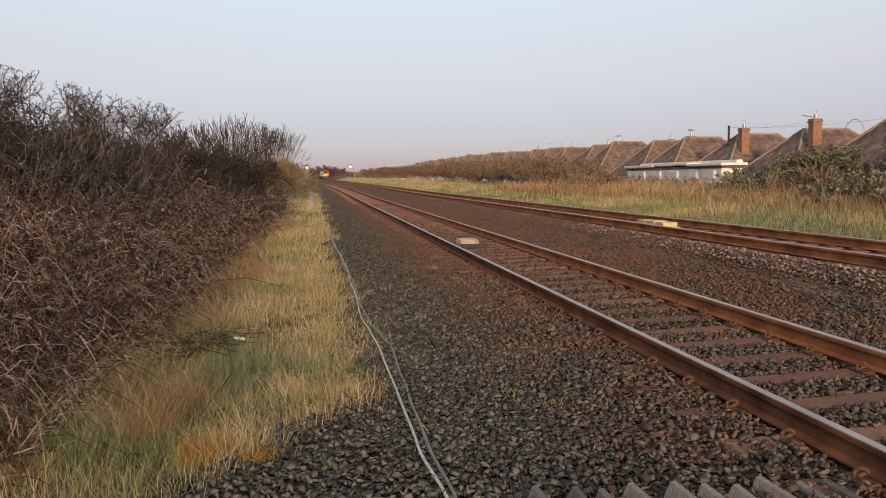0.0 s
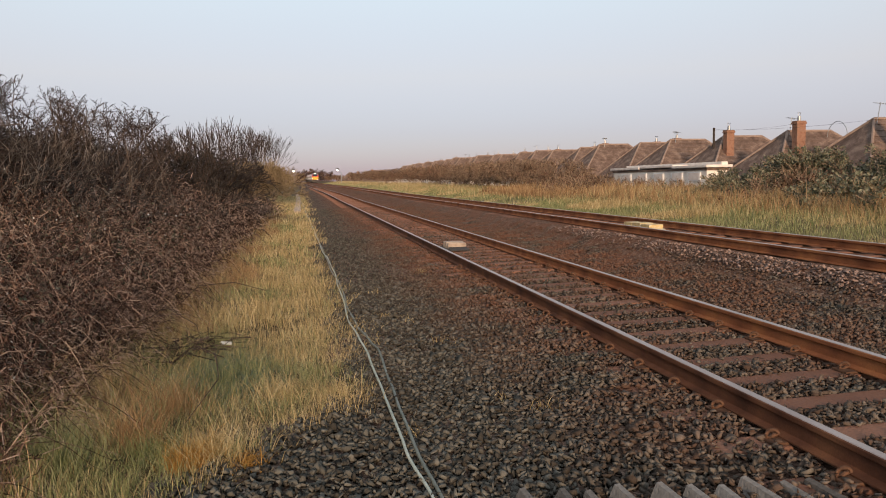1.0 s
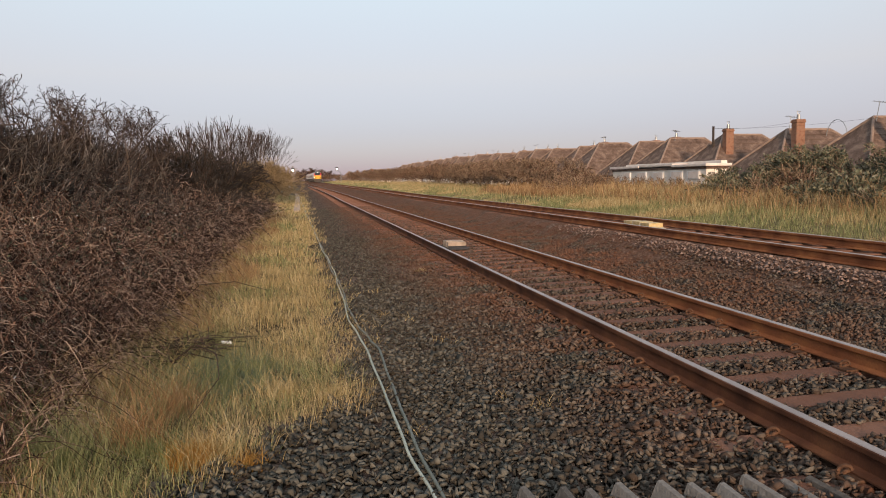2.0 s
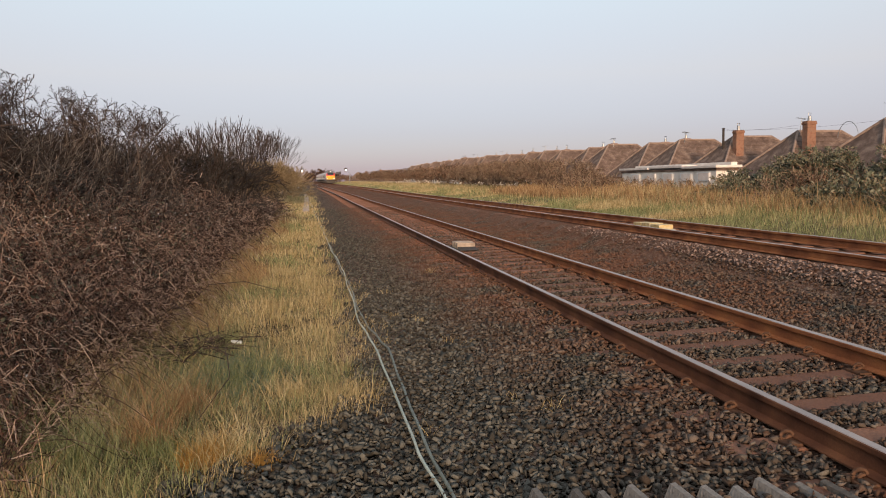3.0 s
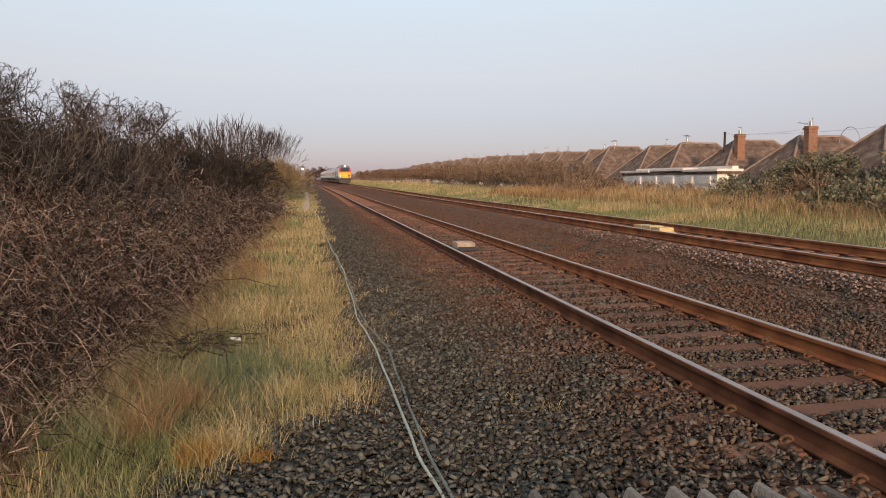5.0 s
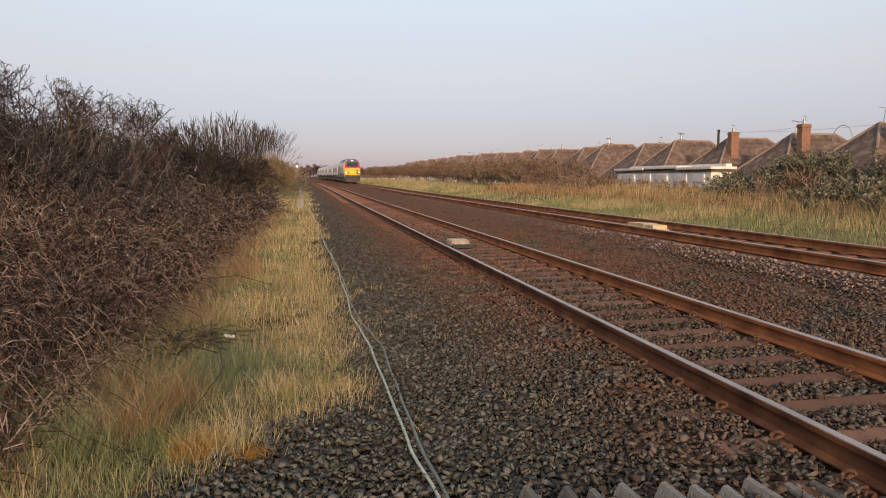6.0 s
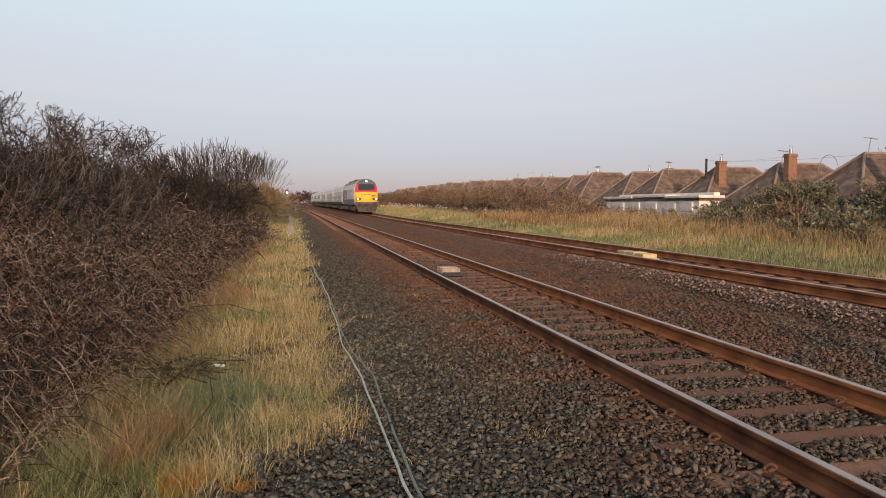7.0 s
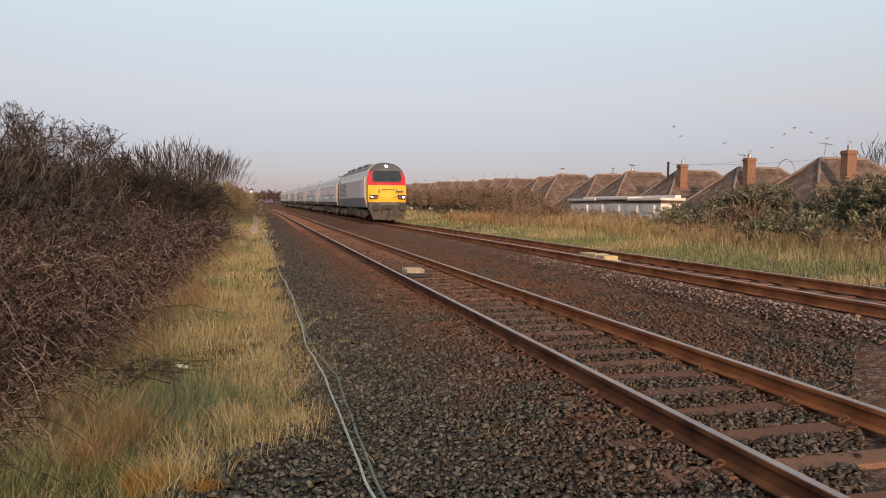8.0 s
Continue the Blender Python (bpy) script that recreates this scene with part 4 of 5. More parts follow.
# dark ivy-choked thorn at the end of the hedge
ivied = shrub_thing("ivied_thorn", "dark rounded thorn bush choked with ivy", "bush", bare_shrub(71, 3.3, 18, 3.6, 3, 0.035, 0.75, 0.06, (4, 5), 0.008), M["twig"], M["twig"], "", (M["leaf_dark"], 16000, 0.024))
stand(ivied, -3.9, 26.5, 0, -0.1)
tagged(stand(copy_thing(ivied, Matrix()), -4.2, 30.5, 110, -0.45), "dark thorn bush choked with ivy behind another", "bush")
# more copies added as dark filling where sky showed between the hawthorn stems
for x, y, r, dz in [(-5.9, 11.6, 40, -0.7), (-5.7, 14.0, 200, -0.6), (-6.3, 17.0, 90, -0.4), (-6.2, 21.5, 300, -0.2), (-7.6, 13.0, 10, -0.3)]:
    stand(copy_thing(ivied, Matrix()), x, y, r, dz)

tree_a = shrub_thing("bare_tree", "bare many-stemmed tree with fine upright twigs", "tree", bare_shrub(11, 5.9, 11, 5.2, 3, 0.05, 0.36, 0.10, (3, 4), 0.012, 0.10), M["twig"], M["twig"], "bare lineside trees")
stand(tree_a, -4.9, 53, 0)
stand(copy_thing(tree_a, Matrix()), -5.2, 60, 130)
stand(copy_thing(tree_a, Matrix()), -5.5, 47, 70, -0.9)
tree_b = shrub_thing("bare_tree", "tall pale bare tree beyond the hedge", "tree", bare_shrub(12, 8.4, 9, 6.5, 3, 0.05, 0.36, 0.10, (3, 4), 0.013, 0.10), M["twig"], M["twig"], "bare lineside trees")
stand(tree_b, -4.3, 100, 0)
stand(copy_thing(tree_b, Matrix()), -5.2, 84, 200, -1.2)


# ---- bramble bank ----
def bank_height(u):
    """How high the thicket stands over the ground, across the bank."""
    return np.interp(u, [-9, -6.5, -4.6, -3.6, -2.7, -2.1, -1.7], [1.5, 1.9, 1.85, 1.5, 1.05, 0.55, 0.08])


def bramble_bush(y0, y1, stems, leaf_n, seed, label):
    r = np.random.default_rng(seed)
    ob = empty("bramble_bush", label, "bramble", (0, 0, 0), "brambles on the bank")
    xs, ys = np.linspace(-9, -1.7, 26), np.linspace(y0 - 0.3, y1 + 0.3, max(6, int((y1 - y0) / 0.3)))
    X, Y = np.meshgrid(xs, ys)
    low = 1.0 if y0 < 26 else 0.45
    # core mound added under the stems, its dark colour imitating deep shade
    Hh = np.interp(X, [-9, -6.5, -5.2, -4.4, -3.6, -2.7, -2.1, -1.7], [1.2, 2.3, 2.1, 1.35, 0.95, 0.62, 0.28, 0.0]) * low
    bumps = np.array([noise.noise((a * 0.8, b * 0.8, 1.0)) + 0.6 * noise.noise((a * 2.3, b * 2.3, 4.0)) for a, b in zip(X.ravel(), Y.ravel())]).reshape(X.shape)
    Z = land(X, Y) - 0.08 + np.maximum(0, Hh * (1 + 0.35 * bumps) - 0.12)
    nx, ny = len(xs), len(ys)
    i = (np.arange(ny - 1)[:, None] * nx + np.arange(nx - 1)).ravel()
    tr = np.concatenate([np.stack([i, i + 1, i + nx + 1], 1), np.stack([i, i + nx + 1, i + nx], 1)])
    array_object("dead_litter", np.stack([X, Y, Z], -1).reshape(-1, 3), tr, M["litter"], ob, "near-black core mound that stands in for the shade among the stems")
    # arching stems
    bx = -1.75 - 5.0 * r.random(stems) ** 1.3
    by = r.uniform(y0, y1, stems)
    L = r.uniform(0.25, 1.05, stems)
    az = r.uniform(0, 2 * math.pi, stems)
    z0 = land(bx, by) + bank_height(bx) * low * r.uniform(0.25, 1.0, stems) - 0.05
    arch = r.uniform(0.15, 0.95, stems) * L
    rad = r.uniform(0.0018, 0.0045, stems) * np.clip(by / 9, 1, 4)
    hook = r.normal(size=stems) * 0.4
    segs, prev, n = [], None, 8
    for k in range(n + 1):
        s = k / n
        wob = r.normal(size=(stems, 3)) * 0.008 + np.stack([np.sin(az), -np.cos(az), 0 * az], 1) * (hook * L * s * s)[:, None]
        p = np.stack([bx + np.cos(az) * L * s, by + np.sin(az) * L * s, z0 + arch * (4 * s * (1 - s)) * 0.6 - 0.4 * L * s * s], 1) + wob
        p[:, 2] = np.maximum(p[:, 2], land(p[:, 0], p[:, 1]) + 0.02)
        if prev is not None:
            segs.append(np.column_stack([prev, p, rad * (1 - 0.6 * (k - 1) / n), rad * (1 - 0.6 * k / n)]))
        prev = p
    # short crooked side shoots, thick as a mat over the bank
    m = stems * 3 // 2
    bx = -1.7 - 4.6 * r.random(m) ** 1.5
    by = r.uniform(y0, y1, m)
    p = np.column_stack([bx, by, land(bx, by) + bank_height(bx) * low * r.uniform(0.55, 1.12, m) + 0.02])
    d = r.normal(size=(m, 3))
    ln = r.uniform(0.03, 0.11, m)[:, None] * np.clip(by / 14, 1, 2.5)[:, None]
    rad = r.uniform(0.0017, 0.0042, m) * np.clip(by / 8, 1, 4)
    for k in range(5):
        d = d / np.linalg.norm(d, axis=1)[:, None]
        q = p + d * ln
        segs.append(np.column_stack([p, q, rad, rad * 0.92]))
        rad = rad * 0.92
        p, d = q, d + r.normal(size=(m, 3)) * 0.5 - np.array([0, 0, 0.12])
    v, t = tubes(np.concatenate(segs), 3)
    array_object("stem_tangle", v, t, M["stem"], ob, "tangled thorny brown stems")
    bx = -1.8 - 5.0 * r.random(leaf_n) ** 1.2
    by = r.uniform(y0, y1, leaf_n)
    at = np.column_stack([bx, by, land(bx, by) + bank_height(bx) * low * r.uniform(0.3, 1.15, leaf_n)])
    v, t = leaves(at, r.uniform(0.009, 0.024, leaf_n) * np.clip(by / 12, 1, 3))
    array_object("dry_leaves", v, t, M["leaf_dry"], ob, "withered russet leaves")
    bx = -2.0 - 3.5 * r.random(leaf_n // 4) ** 1.2
    by = r.uniform(y0, y1, leaf_n // 4)
    at = np.column_stack([bx, by, land(bx, by) + bank_height(bx) * low * r.uniform(0.4, 1.05, leaf_n // 4)])
    v, t = leaves(at, r.uniform(0.012, 0.03, leaf_n // 4) * np.clip(by / 9, 1, 2))
    array_object("green_leaves", v, t, M["leaf_ivy"], ob, "a few dark green leaves")
    nb = 70
    bx = -2.0 - 3.0 * r.random(nb)
    by = r.uniform(y0, y1, nb)
    at = np.column_stack([bx, by, land(bx, by) + bank_height(bx) * low * r.uniform(0.8, 1.1, nb)])
    v, t = leaves(at, r.uniform(0.010, 0.018, nb) * np.clip(by / 9, 1, 3))
    array_object("pale_buds", v, t, M["litter_bit"], ob, "a few small whitish specks")
    return ob


for i, (a, b, st, lf) in enumerate([(4.2, 6.6, 1700, 10000), (6.6, 9.0, 2100, 13000), (9.0, 12.0, 2000, 13000), (12, 16, 1700, 9000), (16, 21, 1400, 4200), (21, 27, 1200, 3600), (27, 36, 1200, 3600), (36, 50, 1100, 3200)]):
    bramble_bush(a, b, st, lf, 100 + i, "tangled leafless bramble thicket with withered russet leaves")

def bramble_cane(pts, r0):
    P = np.array(pts)
    s = np.linspace(0, len(P) - 1, 22)
    i = np.clip(s.astype(int), 0, len(P) - 2)
    f = (s - i)[:, None]
    f = f * f * (3 - 2 * f) * 0.4 + f * 0.6
    Q = P[i] * (1 - f) + P[i + 1] * f
    rr = np.linspace(r0, r0 * 0.5, len(Q))
    v, t = bent_tube(Q, rr, 5)
    return tagged(array_object("bramble_cane", v, t, M["twig"]), "single dark bramble cane arching over the grass", "bramble cane", "stray canes")


bramble_cane([(-1.7, 10.2, -0.15), (-1.3, 9.9, 0.22), (-0.85, 9.7, 0.27), (-0.45, 9.6, 0.16)], 0.007)
bramble_cane([(-1.25, 7.4, -0.18), (-0.95, 6.8, 0.10), (-0.72, 6.3, 0.12), (-0.66, 5.9, 0.02), (-0.85, 5.5, -0.18)], 0.006)
bramble_cane([(-1.9, 8.6, -0.12), (-1.4, 8.1, 0.25), (-1.05, 7.7, 0.12), (-0.95, 7.5, -0.15)], 0.006)

gorse = shrub_thing("gorse_bush", "rounded russet bush beside the path", "bush", bare_shrub(21, 3.6, 16, 4.5, 3, 0.03, 0.7, 0.05, (4, 5), 0.012), M["tan"], M["tan"], "", (M["tan"], 9000, 0.035))
stand(gorse, -3.3, 62, 0, -0.1)
for i, (x, y, r) in enumerate([(-3.4, 74, 70), (-4.0, 58, 160), (-3.8, 84, 220), (-4.2, 96, 20)]):
    stand(copy_thing(gorse, Matrix()), x, y, r, -0.3)


# ---- shrubs beyond the further track ----
brown = [shrub_thing("brown_shrub", "leafless brown scrub behind the far verge", "shrub", bare_shrub(s, 2.6, 11, 4.0, 3, 0.03, 0.75, 0.08, (4, 5), 0.011), M["scrub"], M["scrub"], "far verge scrub", (M["leaf_dry"], 1800, 0.045)) for s in (31, 32)]
thin = shrub_thing("brown_shrub", "thin leafless brown scrub far along the line", "shrub", bare_shrub(33, 2.6, 8, 4.2, 3, 0.03, 0.8, 0.06, (3, 4), 0.02), M["scrub"], M["scrub"], "far verge scrub", (M["leaf_dry"], 1200, 0.08))
stand(thin, 20.5, 93, 0, -0.3)
k = 0
for y in [44, 47, 50, 53, 56, 59.5, 63, 66.5, 70, 74, 78, 82.5, 87, 92, 98, 105, 112, 120, 130, 141, 153, 166, 180, 196, 215, 240]:
    for dx in (0, 2.6):
        x = 17.6 + dx + 0.7 * math.sin(y * 1.7 + dx) + float(bend(y))
        ob = brown[k % 2] if k < 2 else copy_thing(brown[k % 2] if y < 90 else thin, Matrix())
        low_ = max(0.0, min(1.0, (60 - y) / 8)) * 1.6
        stand(ob, x, y, (k * 67) % 360, 0.12 - low_ - 0.35 * abs(math.sin(k * 2.3)) + 0.004 * max(0, y - 70))
        k += 1
ivy = [shrub_thing("ivy_bush", "dense dark green ivy-clad bush with bare stalks", "bush", bare_shrub(s, 2.35, 11, 4.2, 3, 0.03, 0.8, 0.05, (4, 5), 0.009), M["scrub"], M["scrub"], "ivy hedge", (M["leaf_ivy"], 11000, 0.055)) for s in (41, 42)]
k = 0
for y, x, dz in [(21, 19.5, -0.35), (24, 20.6, -0.4), (27, 19.6, -0.5), (30, 20.5, -0.65), (33.0, 19.6, -1.25), (17.5, 20.2, -0.25), (22, 22.5, -0.05), (27, 23, -0.4), (31, 23, -0.7)]:
    ob = ivy[k % 2] if k < 2 else copy_thing(ivy[k % 2], Matrix())
    stand(ob, x, y, (k * 83) % 360, dz)
    k += 1
for i, (x, y, dz) in enumerate([(16.6, 15.5, -1.5), (17.0, 18.5, -1.4), (16.8, 21.5, -1.5), (17.2, 24.5, -1.5), (17.0, 28, -1.6), (17.8, 31.5, -1.65), (17.8, 35.5, -2.0), (18.0, 39.5, -2.1)]):
    stand(copy_thing(ivy[i % 2] if i % 3 else brown[0], Matrix()), x, y, i * 97, dz)
stand(copy_thing(tree_b, Matrix()), 43.5, 47.5, 60, -1.0)


# ---- bungalows beyond the scrub ----
def hip_roof(bm, x0, x1, y0, y1, ze, zr, ridge_in):
    """A hipped roof with its ridge along x and a small thickness at the eaves."""
    ym = (y0 + y1) / 2
    a = [bm.verts.new(p) for p in ((x0, y0, ze), (x1, y0, ze), (x1, y1, ze), (x0, y1, ze))]
    lo = [bm.verts.new((v.co.x, v.co.y, ze - 0.15)) for v in a]
    r0, r1 = bm.verts.new((x0 + ridge_in, ym, zr)), bm.verts.new((x1 - ridge_in, ym, zr))
    for fc in ((a[0], a[1], r1, r0), (a[1], a[2], r1), (a[2], a[3], r0, r1), (a[3], a[0], r0)):
        bm.faces.new(fc)
    for i in range(4):
        j = (i + 1) % 4
        bm.faces.new((a[i], lo[i], lo[j], a[j]))
    bm.faces.new(lo)
    bmesh.ops.recalc_face_normals(bm, faces=bm.faces)
    return bm


def bungalow():
    h = empty("bungalow", "low bungalow with a hipped brown tiled roof and brick chimney", "house", group="row of bungalows")
    w = part("wall", boxed(-4.2, 4.6, -3.3, 3.3, -2.6, 2.6), M["render_white"], h, "pale rendered wall")
    roof = part("roof", hip_roof(bmesh.new(), -4.8, 5.2, -3.9, 3.9, 2.5, 5.85, 3.3), M["roof"], h, "weathered brown roof tiles")
    hips = [((-4.8, s * 3.9, 2.53), (-1.5, 0, 5.87)) for s in (-1, 1)] + [((5.2, s * 3.9, 2.53), (1.9, 0, 5.87)) for s in (-1, 1)] + [((-1.5, 0, 5.87), (1.9, 0, 5.87))]
    for a, b in hips:
        part("ridge_tiles", rodded(a, b, 0.09, 6), M["ridge"], roof, "pale mortared ridge tiles")
    # courses of tiles, stepped up the slope that faces the line and its neighbour
    for k in range(9):
        f0 = k / 9
        bm = bmesh.new()
        x0, x1 = -4.8 + 3.3 * f0, 5.2 - 3.3 * f0
        y0, z0 = -3.9 * (1 - f0), 2.5 + 3.35 * f0
        dy, dz = 3.9 / 9, 2.75 / 9
        box(bm, x0 + 0.05, x1 - 0.05, y0 - 0.02, y0 + 0.02, z0, z0 + 0.03)
        part("tile_course", bm, M["roof"], roof)
    st = bmesh.new()
    box(st, -0.32, 0.32, -0.28, 0.28, 2.9, 5.85)
    box(st, -0.37, 0.37, -0.33, 0.33, 5.85, 5.98, bevel=0.02)
    box(st, -0.34, 0.34, -0.30, 0.30, 5.98, 6.08, bevel=0.02)
    ch = part("chimney", st, M["brick"], h, "red brick chimney stack")
    ch.matrix_basis = pose(-2.0, -1.6, -0.12)
    pot = bmesh.new()
    rod(pot, (0, 0, 6.08), (0, 0, 6.42), 0.13, 12, 0.10)
    part("chimney_pot", pot, M["metal"], ch, "grey chimney pot with a cowl")
    for s in (-1, 1):
        bm = rodded((s * 0.07, 0, 6.42), (s * 0.10, 0, 6.60), 0.015, 5)
        rod(bm, (-0.14, 0, 6.62), (0.14, 0, 6.62), 0.02, 6)
        part("cowl", bm, M["metal"], ch)
    for y0 in (-2.0, 1.0):
        wf = part("window", boxed(-4.26, -4.19, y0, y0 + 1.3, 0.9, 2.0), M["white_paint"], h, "white window frame")
        part("pane", boxed(-4.275, -4.262, y0 + 0.08, y0 + 1.22, 0.98, 1.92), M["glass"], wf)
    return h


def tv_aerial(x, y, z0, h, turn):
    ob = empty("tv_aerial", "thin metal television aerial on a chimney mast", "aerial", group="rooftop aerials")
    part("mast", rodded((0, 0, 0), (0, 0, h), 0.022, 6), M["metal"], ob)
    bm = rodded((-0.4, 0, h - 0.05), (0.4, 0, h - 0.05), 0.012, 5)
    for i in range(7):
        xx = -0.36 + i * 0.12
        rod(bm, (xx, -0.22 - 0.02 * i, h - 0.05), (xx, 0.22 + 0.02 * i, h - 0.05), 0.008, 4)
    part("array", bm, M["metal"], ob)
    ob.matrix_basis = pose(x, y, z0, 0, 8, turn)
    return ob


HOUSE_X, HOUSE_STEP, HOUSE_Y0 = 35.4, 8.45, 50.0
first_house = bungalow()
for i in range(-2, 24):
    y = HOUSE_Y0 + i * HOUSE_STEP
    hz = -0.95 + 0.10 * math.sin(i * 1.9) + 0.013 * max(0, min(y, 170) - 60) - {-1: 0.08, 0: 0.37, 1: 0.35}.get(i, 0.1)
    m = pose(HOUSE_X + 0.5 * math.sin(i * 2.7) * (i > 1) + float(bend(y)), y, hz, 0, 0, 2.0 * math.sin(i * 3.1))
    if i == -2:
        ob = first_house
        ob.matrix_basis = m
    else:
        ob = copy_thing(first_house, m)
    for c in ob.children:
        if c.name.startswith("chimney"):
            c.matrix_basis = pose(-0.6 + 1.2 * (i % 2), 0.6, -0.05) if i > 1 else pose(-2.0, -1.6 - (1.4 if i < 0 else 0.4 if i == 0 else 0), {1: 0.2, 0: 0.35}.get(i, 0.05))
    if i in (0, -1, 2, 4, 7, 10, 13):
        tv_aerial(HOUSE_X - 1.6, y - 0.3, hz + 5.3, 1.5 if i in (0, -1) else 1.3, 20 * i)

# pale flat-roofed outbuilding between the gardens and the line
ob = empty("outbuilding", "long pale low outbuilding with a nearly flat sheet roof", "outbuilding")
part("wall", boxed(23.6, 24.9, 42.5, 56.5, -0.8, 1.82), M["render_white"], ob, "pale rendered wall")
for ya, yb, za, dx in ((42.2, 46.6, 1.98, 0.0), (46.7, 51.6, 2.06, 0.12), (51.7, 56.8, 2.0, 0.05)):
    part("roof_sheet", boxed(23.4 + dx, 25.1, ya, yb, za, za + 0.16, bevel=0.03), M["felt"], ob, "pale weathered roof sheet")
part("parapet", boxed(24.6, 25.0, 42.6, 56.4, 1.95, 2.32, bevel=0.02), M["render_white"], ob, "low pale rear parapet")
for y in (43.2, 45.4, 48.0, 50.6, 53.2):
    wd = part("window", boxed(23.54, 23.62, y, y + 1.5, 1.2, 1.72), M["white_paint"], ob, "pale window frame")
    part("pane", boxed(23.525, 23.542, y + 0.1, y + 1.4, 1.26, 1.68), M["felt"], wd)
# shade under the roof sheets, put in as a solid dark strip
part("fascia", boxed(23.55, 24.95, 42.4, 56.6, 1.82, 1.95), M["roof"], ob, "dark brown strip standing in for the shade under the roof sheets")

# telegraph pole with its wires, and a garden hoop
pole = empty("telegraph_pole", "dark wooden telegraph pole above the roofs", "telegraph pole", (33.0, 58.4, -0.9))
part("shaft", rodded((0, 0, 0), (0, 0, 6.2), 0.12, 10, 0.09), M["dark_pole"], pole)
part("cap", rodded((0, 0, 6.2), (0, 0, 6.25), 0.11, 10), M["dark_pole"], pole)
for k, (ex, ey, ez) in enumerate(((33.0, 40.0, 4.6), (33.5, 47.6, 5.0))):
    P = np.array([(33.0 + (ex - 33.0) * s, 58.4 + (ey - 58.4) * s, 5.2 + (ez - 5.2) * s - 0.5 * 4 * s * (1 - s) * 0.4) for s in np.linspace(0, 1, 14)])
    v, t = bent_tube(P, 0.006, 4)
    tagged(array_object("overhead_wire", v, t, M["dark_pole"]), "thin dark overhead wire slung from the pole", "wire")
hoop = [(33.0 + 0 * a, 43.6 + 0.95 * math.cos(a), 3.7 + 1.05 * math.sin(a)) for a in np.linspace(0.1, math.pi - 0.1, 18)]
H = np.array(hoop)
v, t = bent_tube(H, 0.02, 6)
tagged(array_object("garden_hoop", v, t, M["metal"]), "bent grey metal hoop rising between the roofs", "hoop")


# ---- signals and the distance ----
def signal(label, x, y, post_x, z):
    s = empty("lineside_signal", label, "signal", (x, y, 0), "far signals")
    part("post", rodded((post_x, 0, -0.9), (post_x, 0, z - 1.0), 0.11, 8), M["metal"], s, "grey post")
    bm = rodded((post_x, 0, z - 1.0), (0, -0.1, z - 0.25), 0.08, 8)
    part("bracket", bm, M["metal"], s)
    part("board", rodded((0, -0.10, z), (0, 0.0, z), 0.45, 20), M["black_iron"], s, "round black backboard")
    part("hood", boxed(-0.45, 0.45, -0.35, 0.0, z + 0.42, z + 0.62, bevel=0.03), M["black_iron"], s)
    part("lamp", rodded((0, -0.16, z), (0, -0.10, z), 0.27, 16), M["signal"], s, "bright white signal face")
    return s


signal("lineside signal showing a white light on a leaning post", -2.0, 190, -0.9, 4.2)
signal("lineside signal showing a white light beyond the further track", 10.7, 240, 1.2, 5.1)

far_tree = shrub_thing("far_tree", "dark rounded tree in the hazy distance", "tree", bare_shrub(51, 8.0, 10, 9, 3, 0.12, 0.7, 0.12, (3, 4), 0.06), M["twig"], M["twig"], "far trees", (M["leaf_dry"], 2600, 0.2))
spots = [(3, 450, -1.0), (7, 455, -0.4), (-1, 470, -1.6), (11, 460, -1.5), (14, 430, -3.0), (-12, 420, -1), (22, 330, -4.0), (55, 420, -2.5)]
for i, (x, y, dz) in enumerate(spots):
    ob = far_tree if i == 0 else copy_thing(far_tree, Matrix())
    stand(ob, x, y, i * 50, dz)
for i, (x, y) in enumerate([(24, 250), (18, 300), (30, 320), (27, 360), (38, 380), (46, 400), (54, 410), (65, 420), (76, 430), (88, 440)]):
    hs = copy_thing(first_house, pose(x, y, -0.9 + 0.2 * (i % 3), 0, 0, 90 * (i % 2)))
    tagged(hs, "small far-off house with a pale wall and tiled roof", "house", "far houses")
far_scrub = tagged(copy_thing(thin, Matrix()), "hazy far scrub along the line", "shrub", "far scrub")
stand(far_scrub, -8, 150, 0)
for i in range(26):
    y = 150 + i * 14
    stand(copy_thing(thin, Matrix()), (-6.5 if i % 2 else 17.5 + 2 * math.sin(i)) + float(bend(y)), y, i * 70, 0.1)

# litter in the grass
n = 200
p = rng.normal(size=(n, 3)) * (0.20, 0.30, 0.03) + (-1.22, 8.0, float(land(-1.22, 8.0)) + 0.09)
d = rng.normal(size=(n, 3)) * (0.09, 0.09, 0.03)
v, t = tubes(np.column_stack([p - d, p + d, np.full(n, 0.006), np.full(n, 0.003)]), 4)
tagged(array_object("dead_twig_heap", v, t, M["twig"]), "low heap of dark dead twigs in the grass", "twigs", kind="stuff")
bit = part("litter_scrap", boxed(-0.055, 0.055, -0.025, 0.025, 0, 0.022, bevel=0.008), M["litter_bit"])
tagged(bit, "crumpled white plastic scrap lying in the grass", "litter")
bit.matrix_basis = pose(-0.83, 8.2, float(land(-0.83, 8.2)) + 0.06, 12, 8, 20)


# ---- train ----
FAR_MID, FAR_RAIL = 8.2, 0.365


